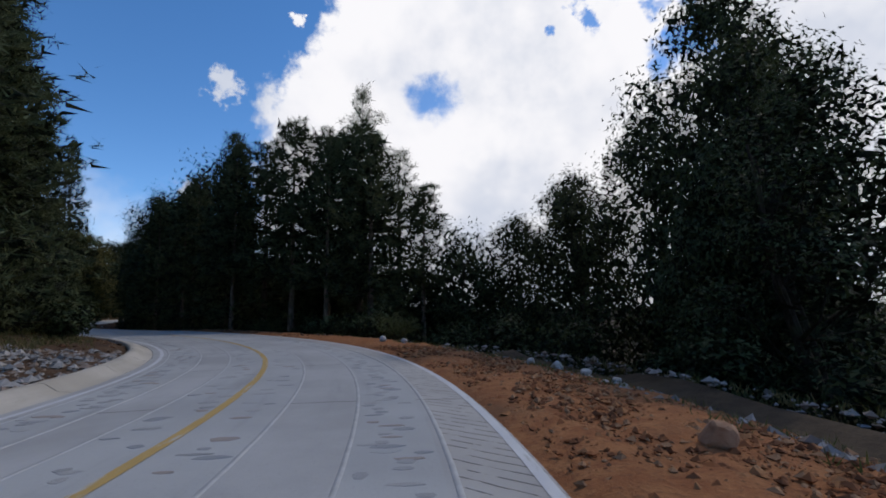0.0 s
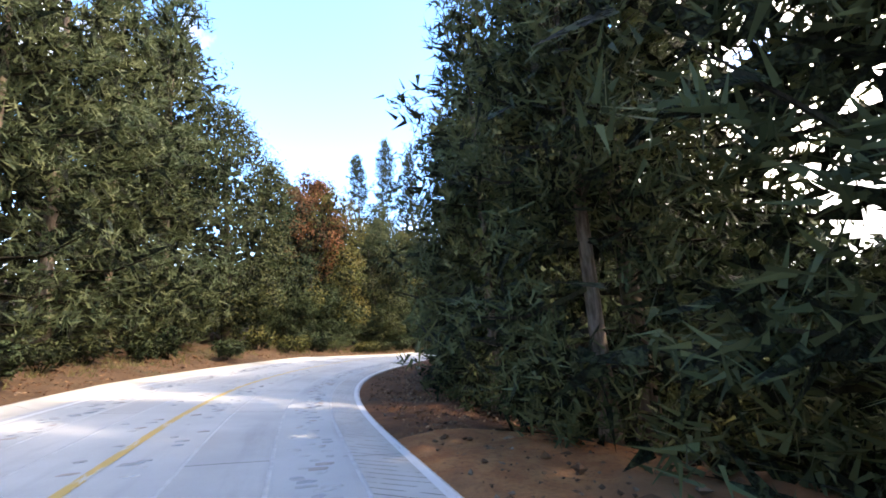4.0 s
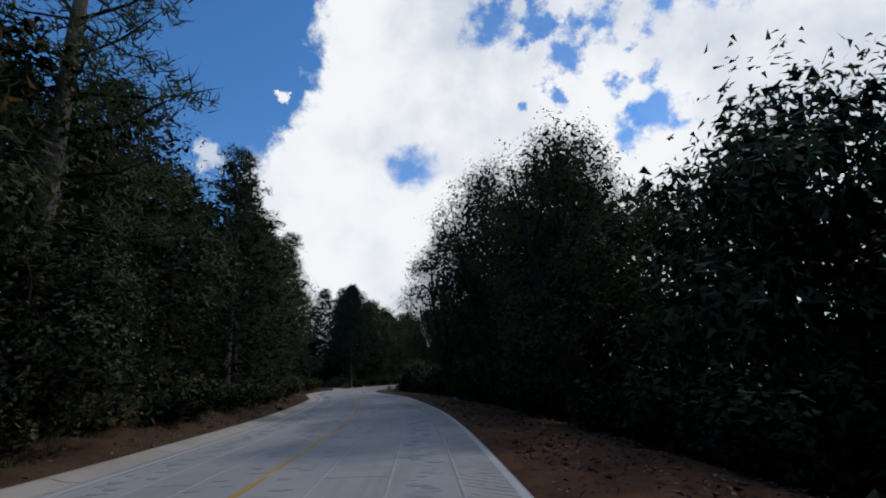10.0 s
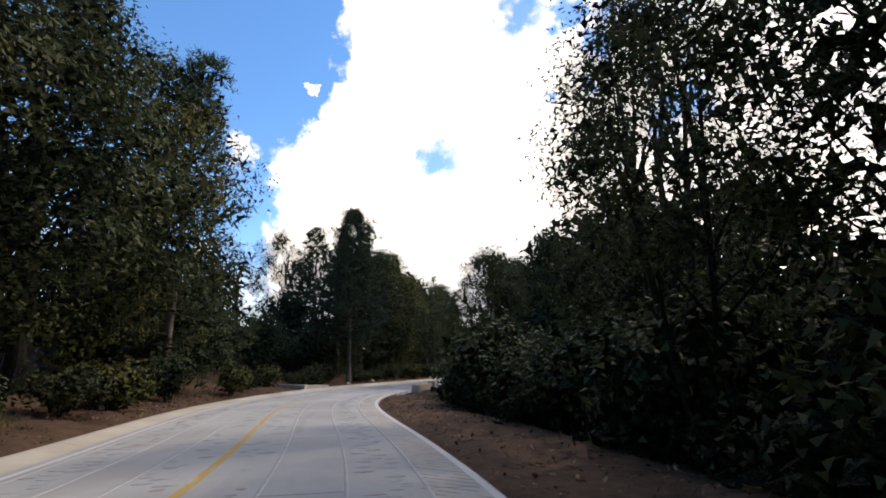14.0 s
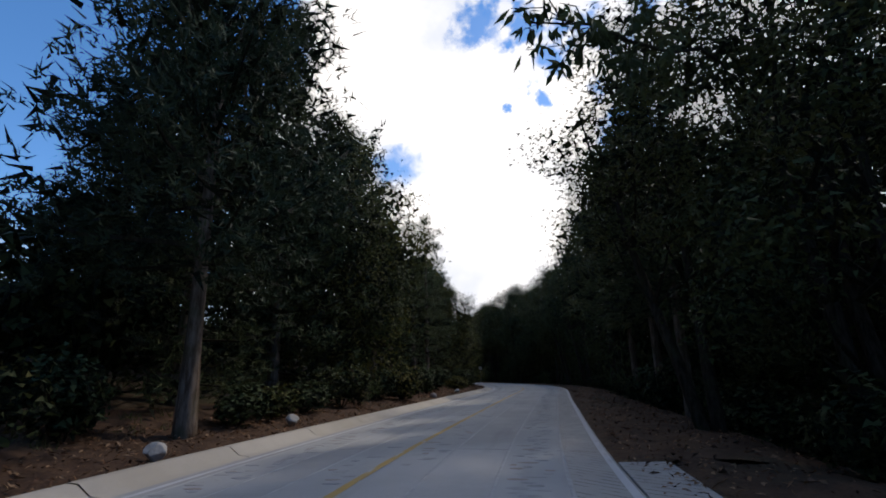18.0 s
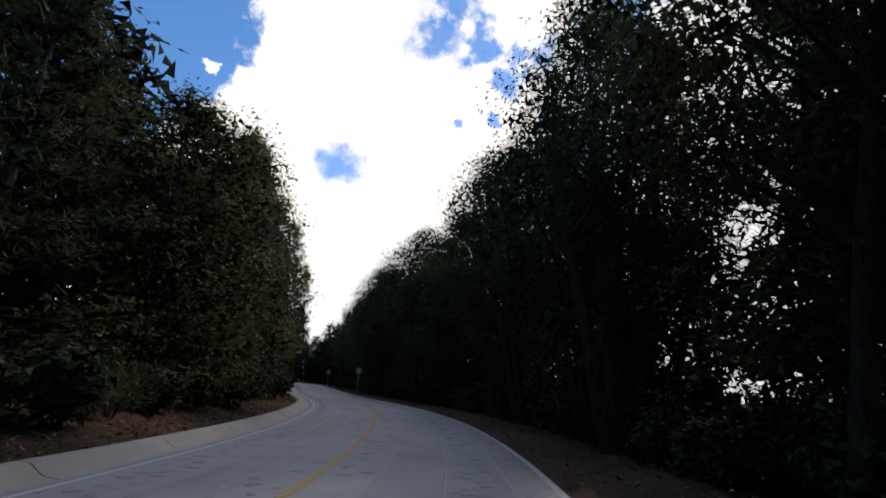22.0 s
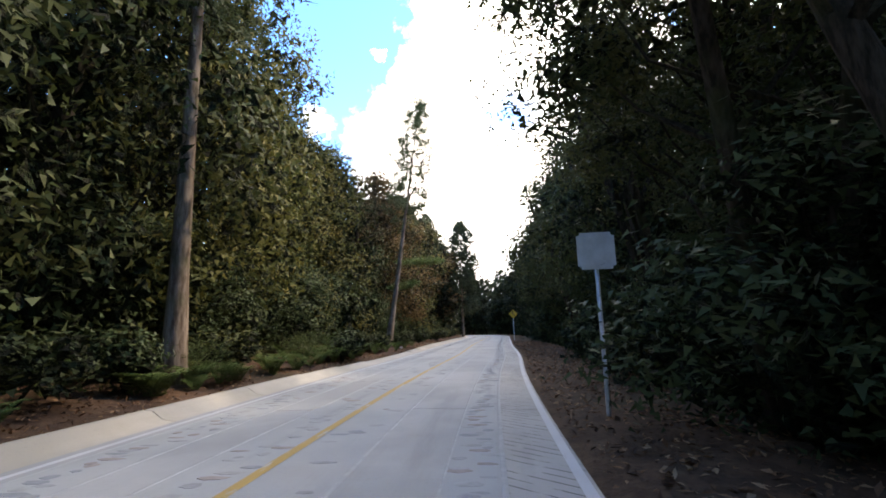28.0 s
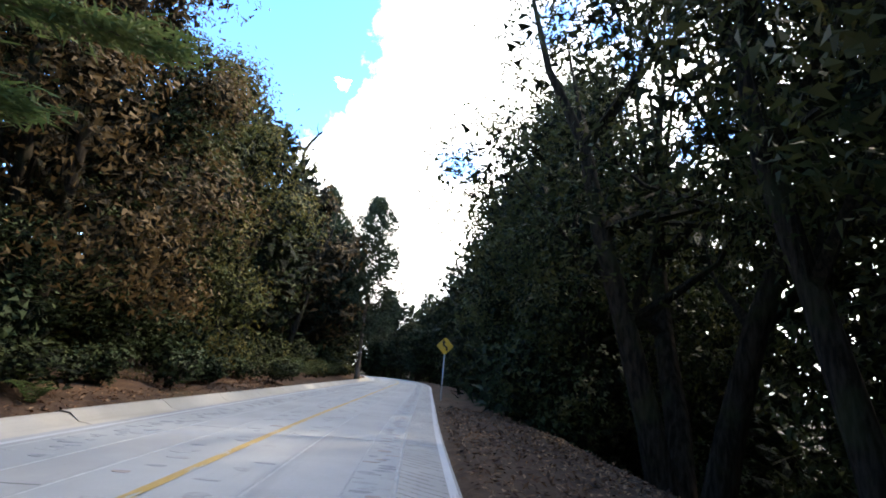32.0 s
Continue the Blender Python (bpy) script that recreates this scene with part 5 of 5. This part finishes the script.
row(128, 18, 48, 3.2, 11.5, 0.8, (("shrub", 1),), 2.6, 3.6, 1.0)
row(124, 0, 18, 2.2, 11.0, 0.6, (("bush_d", 3), ("bush_a", 2)), 1.4, 2.6, 1.0)


# ---- signs ----
def post_sign(name, x, y, turn, post, board, size, face, label, symbol=False, edge=False):
    root = thing(name, None, label, "road sign")
    _, _, g = ground_at(x, y)
    g = max(g, -0.1)
    pole = Shape()
    pole.tube([(0, 0, -0.4), (0, 0, post)], [0.032, 0.032], 8)
    part("post", pole.done("post", STEEL, True), root, "galvanised steel post")
    bm = bmesh.new()
    bmesh.ops.create_cube(bm, size=1.0, matrix=Matrix.Translation((0, -0.045, board)) @ Matrix.Rotation(radians(45 if symbol or edge else 0), 4, "Y") @ Matrix.Diagonal((size, 0.012, size, 1)))
    corners = [e for e in bm.edges if abs((e.verts[0].co - e.verts[1].co).y) > 0.005]
    bmesh.ops.bevel(bm, geom=corners, offset=0.05, segments=3, affect="EDGES")
    me = bpy.data.meshes.new("board")
    bm.to_mesh(me)
    bm.free()
    me.materials.append(face)
    part("board", me, root)
    for dz in (-0.18, 0.18):
        br = Shape()
        br.tube([(-0.12, -0.034, board + dz), (0.12, -0.034, board + dz)], [0.012, 0.012], 5)
        part("bracket", br.done("bracket", STEEL), root)
    if edge:
        rim = Shape()
        q = size * 0.707
        loop = [(q, -0.05, board), (0, -0.05, board + q), (-q, -0.05, board), (0, -0.05, board - q), (q, -0.05, board)]
        for a, b in zip(loop, loop[1:]):
            rim.tube([a, b], [0.010, 0.010], 4)
        part("rim", rim.done("rim", STEEL), root, "bare aluminium edge")
    if symbol:
        arrow = Shape()
        pts = [(0.10, -0.054, board - 0.24), (0.10, -0.054, board - 0.06), (-0.08, -0.054, board + 0.04), (-0.08, -0.054, board + 0.20)]
        arrow.tube(pts, [0.045] * 4, 4)
        arrow.put([(-0.20, -0.056, board + 0.16), (0.04, -0.056, board + 0.16), (-0.08, -0.056, board + 0.33)], [(0, 1, 2)])
        part("arrow", arrow.done("arrow", SIGN_BLACK), root, "black bent arrow")
    root.matrix_world = pose(x, y, g, 0, 0, turn)
    return root


post_sign("road_sign", -40.2, 238.2, 6, 2.75, 2.48, 0.56, SIGN_BACK, "square grey sign on a steel post beside the shoulder")
post_sign("warning_sign", -43.1, 282.2, 2, 2.75, 2.75, 0.66, SIGN_YELLOW, "yellow diamond warning sign with a bent black arrow", symbol=True)
post_sign("warning_sign", -52.7, 82.95, 14, 3.0, 2.62, 0.58, SIGN_DARK, "diamond warning sign with a dark weathered back, on a steel post", edge=True)
post_sign("warning_sign", -47.9, 232.9, 8, 2.9, 2.55, 0.46, SIGN_DARK, "small diamond sign with a dark weathered back, on a steel post", edge=True)



# ---- small things on the ground ----
def surface(s, o):
    """The top of the shoulder or the bank."""
    s, o = np.asarray(s, float), np.asarray(o, float)
    right = np.interp(o, (3.515, 3.75, 4.2, 4.7, 5.2, 5.8, 6.4, 7.2, 8.2), (-0.06, 0.0, 0.02, 0.02, 0.0, -0.03, -0.10, -0.28, -0.75))
    left = np.interp(-o, (3.51, 3.70, 4.5, 5.2, 5.9, 6.6, 7.4, 8.3), (0.04, 0.11, 0.22, 0.31, 0.40, 0.54, 0.66, 0.75))
    return np.where(o > 8.2, rise(s, o), np.where(o > 0, right, left) + bank(s, o))


def scatter(name, label, category, seed, count, s0, s1, o0, o1, size0, size1, mat, flat=0.6, lean=1.0):
    """Broken lumps strewn over the verge."""
    rng = np.random.default_rng(seed)
    s, o = rng.uniform(s0, s1, count), o0 + (o1 - o0) * rng.uniform(0, 1, count) ** lean
    size = size0 * (size1 / size0) ** (rng.uniform(0, 1, count) ** 2.2)
    at = road(s, o)
    at[:, 2] = surface(s, o) + size * 0.15
    corner = np.array([(1, 0, 0), (0, 1, 0), (-1, 0, 0), (0, -1, 0), (0, 0, 1), (0, 0, -1)], float)
    faces = np.array([(0, 1, 4), (1, 2, 4), (2, 3, 4), (3, 0, 4), (1, 0, 5), (2, 1, 5), (3, 2, 5), (0, 3, 5)])
    v = corner[None] * rng.uniform(0.55, 1.3, (count, 6, 1)) + rng.normal(0, 0.18, (count, 6, 3))
    v[:, :, 2] *= flat
    a = rng.uniform(0, 6.28, count)
    x = v[:, :, 0] * np.cos(a)[:, None] - v[:, :, 1] * np.sin(a)[:, None]
    y = v[:, :, 0] * np.sin(a)[:, None] + v[:, :, 1] * np.cos(a)[:, None]
    v = np.stack([x, y, v[:, :, 2]], 2) * size[:, None, None] + at[:, None]
    f = (np.arange(count)[:, None, None] * 6 + faces[None]).reshape(-1, 3)
    thing(name, mesh(name, v.reshape(-1, 3), f, mat), label, category, "stuff")


def litter(name, label, seed, count, s0, s1, o0, o1, size=0.09):
    """Fallen leaves lying on the verge."""
    rng = np.random.default_rng(seed)
    s, o = rng.uniform(s0, s1, count), rng.uniform(o0, o1, count)
    at = road(s, o)
    at[:, 2] = surface(s, o) + rng.uniform(0.005, 0.045, count)
    way = unit(rng.normal(size=(count, 3)) * [1, 1, 0.35])
    sh = Shape()
    sh.leaves(at, way, unit(np.cross(way, [[0, 0, 1.0]]) + rng.normal(0, 0.3, way.shape)), size * rng.uniform(0.6, 1.7, count), size * rng.uniform(0.4, 0.8, count))
    thing(name, sh.done(name, LITTER), label, "leaf litter", "stuff")


def grass(name, label, seed, count, s0, s1, o0, o1, h0, h1):
    rng = np.random.default_rng(seed)
    clump = max(1, count // 14)
    cs, co = rng.uniform(s0, s1, clump), rng.uniform(o0, o1, clump)
    k = rng.integers(0, clump, count)
    s, o = cs[k] + rng.normal(0, 0.12, count), np.clip(co[k] + rng.normal(0, 0.12, count), o0 - 0.1, o1 + 0.1)
    at = road(s, o)
    at[:, 2] = surface(s, o) - 0.01
    way = unit(rng.normal(0, 0.42, (count, 3)) + [0, 0, 1.0])
    sh = Shape()
    sh.blades(at, way, sideways(rng, way), rng.uniform(h0, h1, count), 0.022)
    thing(name, sh.done(name, GRASS), label, "grass", "stuff")


scatter("soil_clods", "orange clods and stones tipped on the shoulder", "soil", 201, 12000, -2, 16, 3.65, 7.4, 0.014, 0.085, CLODS, lean=0.8)
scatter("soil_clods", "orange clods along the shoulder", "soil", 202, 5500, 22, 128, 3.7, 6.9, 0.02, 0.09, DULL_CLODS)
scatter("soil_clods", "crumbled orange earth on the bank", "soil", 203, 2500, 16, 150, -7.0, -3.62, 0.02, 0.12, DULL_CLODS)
scatter("rubble", "grey broken stone under the trees", "stones", 204, 3600, 0, 26, 6.3, 14.0, 0.03, 0.15, RUBBLE)
scatter("rubble", "grey rubble heaped on the bank behind the kerb", "stones", 205, 2600, -2, 17, -7.4, -3.62, 0.03, 0.16, RUBBLE)
scatter("rubble", "stones and clods on the brown shoulder", "stones", 206, 2600, 128, 290, 3.7, 6.8, 0.014, 0.06, DULL_CLODS)
scatter("rubble", "small brown stones along the bank", "stones", 207, 1500, 150, 300, -6.4, -3.62, 0.015, 0.07, DULL_CLODS)
litter("leaf_litter", "dry brown leaves strewn on the shoulder", 211, 16000, 236, 296, 3.65, 7.4)
litter("leaf_litter", "dry brown leaves strewn on the shoulder", 212, 8000, 128, 236, 3.65, 7.2)
litter("leaf_litter", "dry leaves lying along the bank", 213, 22000, 150, 300, -6.4, -3.58)
litter("leaf_litter", "dry leaves lying on the orange earth", 214, 9000, 44, 128, 3.8, 7.4)
litter("leaf_litter", "dry leaves lying along the bank", 215, 8000, 20, 150, -6.6, -3.6)
grass("grass", "short green grass among the stones", 221, 14000, 0, 26, 6.0, 14.0, 0.05, 0.22)
grass("grass", "rough grass on top of the rubble bank", 222, 3600, -2, 18, -7.8, -5.6, 0.10, 0.40)
grass("grass", "dry grass along the bank", 223, 15000, 18, 150, -7.8, -4.3, 0.08, 0.38)
grass("grass", "dry grass along the bank", 224, 7000, 150, 300, -7.6, -5.6, 0.08, 0.28)


def boulder(name, x, y, size, mat, label, seed):
    rng = np.random.default_rng(seed)
    bm = bmesh.new()
    bmesh.ops.create_icosphere(bm, subdivisions=3, radius=1.0)
    cuts = unit(rng.normal(size=(9, 3)))
    for v in bm.verts:
        p = np.array(v.co)
        for c in cuts:
            d = p @ c - 0.72
            if d > 0:
                p = p - c * d
        v.co = Vector(p * (1, 0.85, 0.8)) * size * (1 + 0.05 * noise.noise(Vector(p) * 3 + Vector((seed, 0, 0))))
    me = bpy.data.meshes.new(name)
    bm.to_mesh(me)
    bm.free()
    me.materials.append(mat)
    ob = thing(name, me, label, "rock")
    s, o = along(np.array([x]), np.array([y]))
    z = float(surface(s, o)[0]) if abs(o[0]) < 8.2 else float(rise(s, o)[0])
    ob.matrix_world = pose(x, y, z + size * 0.5, 0, 0, seed * 50)


boulder("boulder", 2.62, 4.75, 0.21, BOULDER, "ochre boulder lying on the shoulder", 1)
for k, (x, y, size) in enumerate(((2.7, 11.6, 0.18), (3.2, 11.0, 0.15), (3.6, 10.2, 0.13), (2.2, 12.3, 0.13), (-2.5, 19.9, 0.20), (-1.6, 19.4, 0.14))):
    boulder("rock", x, y, size, PALE_ROCK, "pale angular rock on the shoulder", 2 + k)
for k, (s, o, size) in enumerate(((66, 4.9, 0.14), (93, -4.3, 0.16), (131, 5.4, 0.15), (176, -4.0, 0.2), (181, -4.3, 0.22), (196, -4.1, 0.22), (203, -4.2, 0.2), (281, -4.2, 0.12))):
    p = road(np.array([float(s)]), np.array([float(o)]))[0]
    boulder("rock", p[0], p[1], size, PALE_ROCK, "grey rock lying beside the road", 20 + k)


def make_culvert():
    """A low concrete parapet over a culvert, with its grooved apron beside the edge line."""
    root = thing("culvert_parapet", None, "low concrete culvert parapet with a paved apron beside the road", "parapet")
    for name, s0, s1, prof, mat in (("apron", 163.3, 176.7, [(3.53, -0.3), (3.53, 0.004), (4.26, 0.016), (4.26, -0.3)], GUTTER),
                                    ("wall", 166.4, 171.0, [(4.262, -0.6), (4.27, 0.42), (4.58, 0.42), (4.60, -0.9)], KERB),
                                    ("end_block", 171.02, 171.4, [(4.262, -0.6), (4.262, 0.54), (4.64, 0.54), (4.64, -0.9)], KERB)):
        part(name, ribbon(name, s0, s1, prof, mat, (s1 - s0) / 5, smooth=False, caps=True), root)
    root = thing("drain_apron", None, "raised concrete drain apron behind the kerb", "drain")
    part("slab", ribbon("slab", 169.1, 172.1, [(-3.54, -0.2), (-3.54, 0.30), (-7.0, 0.40), (-7.4, -0.2)], KERB, 0.75, smooth=False, caps=True), root)
    part("cheek_wall", ribbon("cheek_wall", 168.7, 169.08, [(-3.55, 0.0), (-3.55, 0.42), (-7.0, 0.50), (-7.2, -0.2)], KERB, 0.19, smooth=False, caps=True), root)


make_culvert()

# ferns under the trees of the last stretch
rng = np.random.default_rng(301)
for k in range(150):
    p = road(np.array([rng.uniform(244, 286)]), np.array([-4.1 - 3.6 * rng.uniform(0, 1) ** 1.3]))[0]
    s, o, g = ground_at(p[0], p[1])
    planter.put("fern", p[0], p[1], rng.uniform(0.55, 1.05), rng.uniform(0, 360), rng.uniform(1.1, 1.5), z=float(surface(s, o)))

make_inlays()
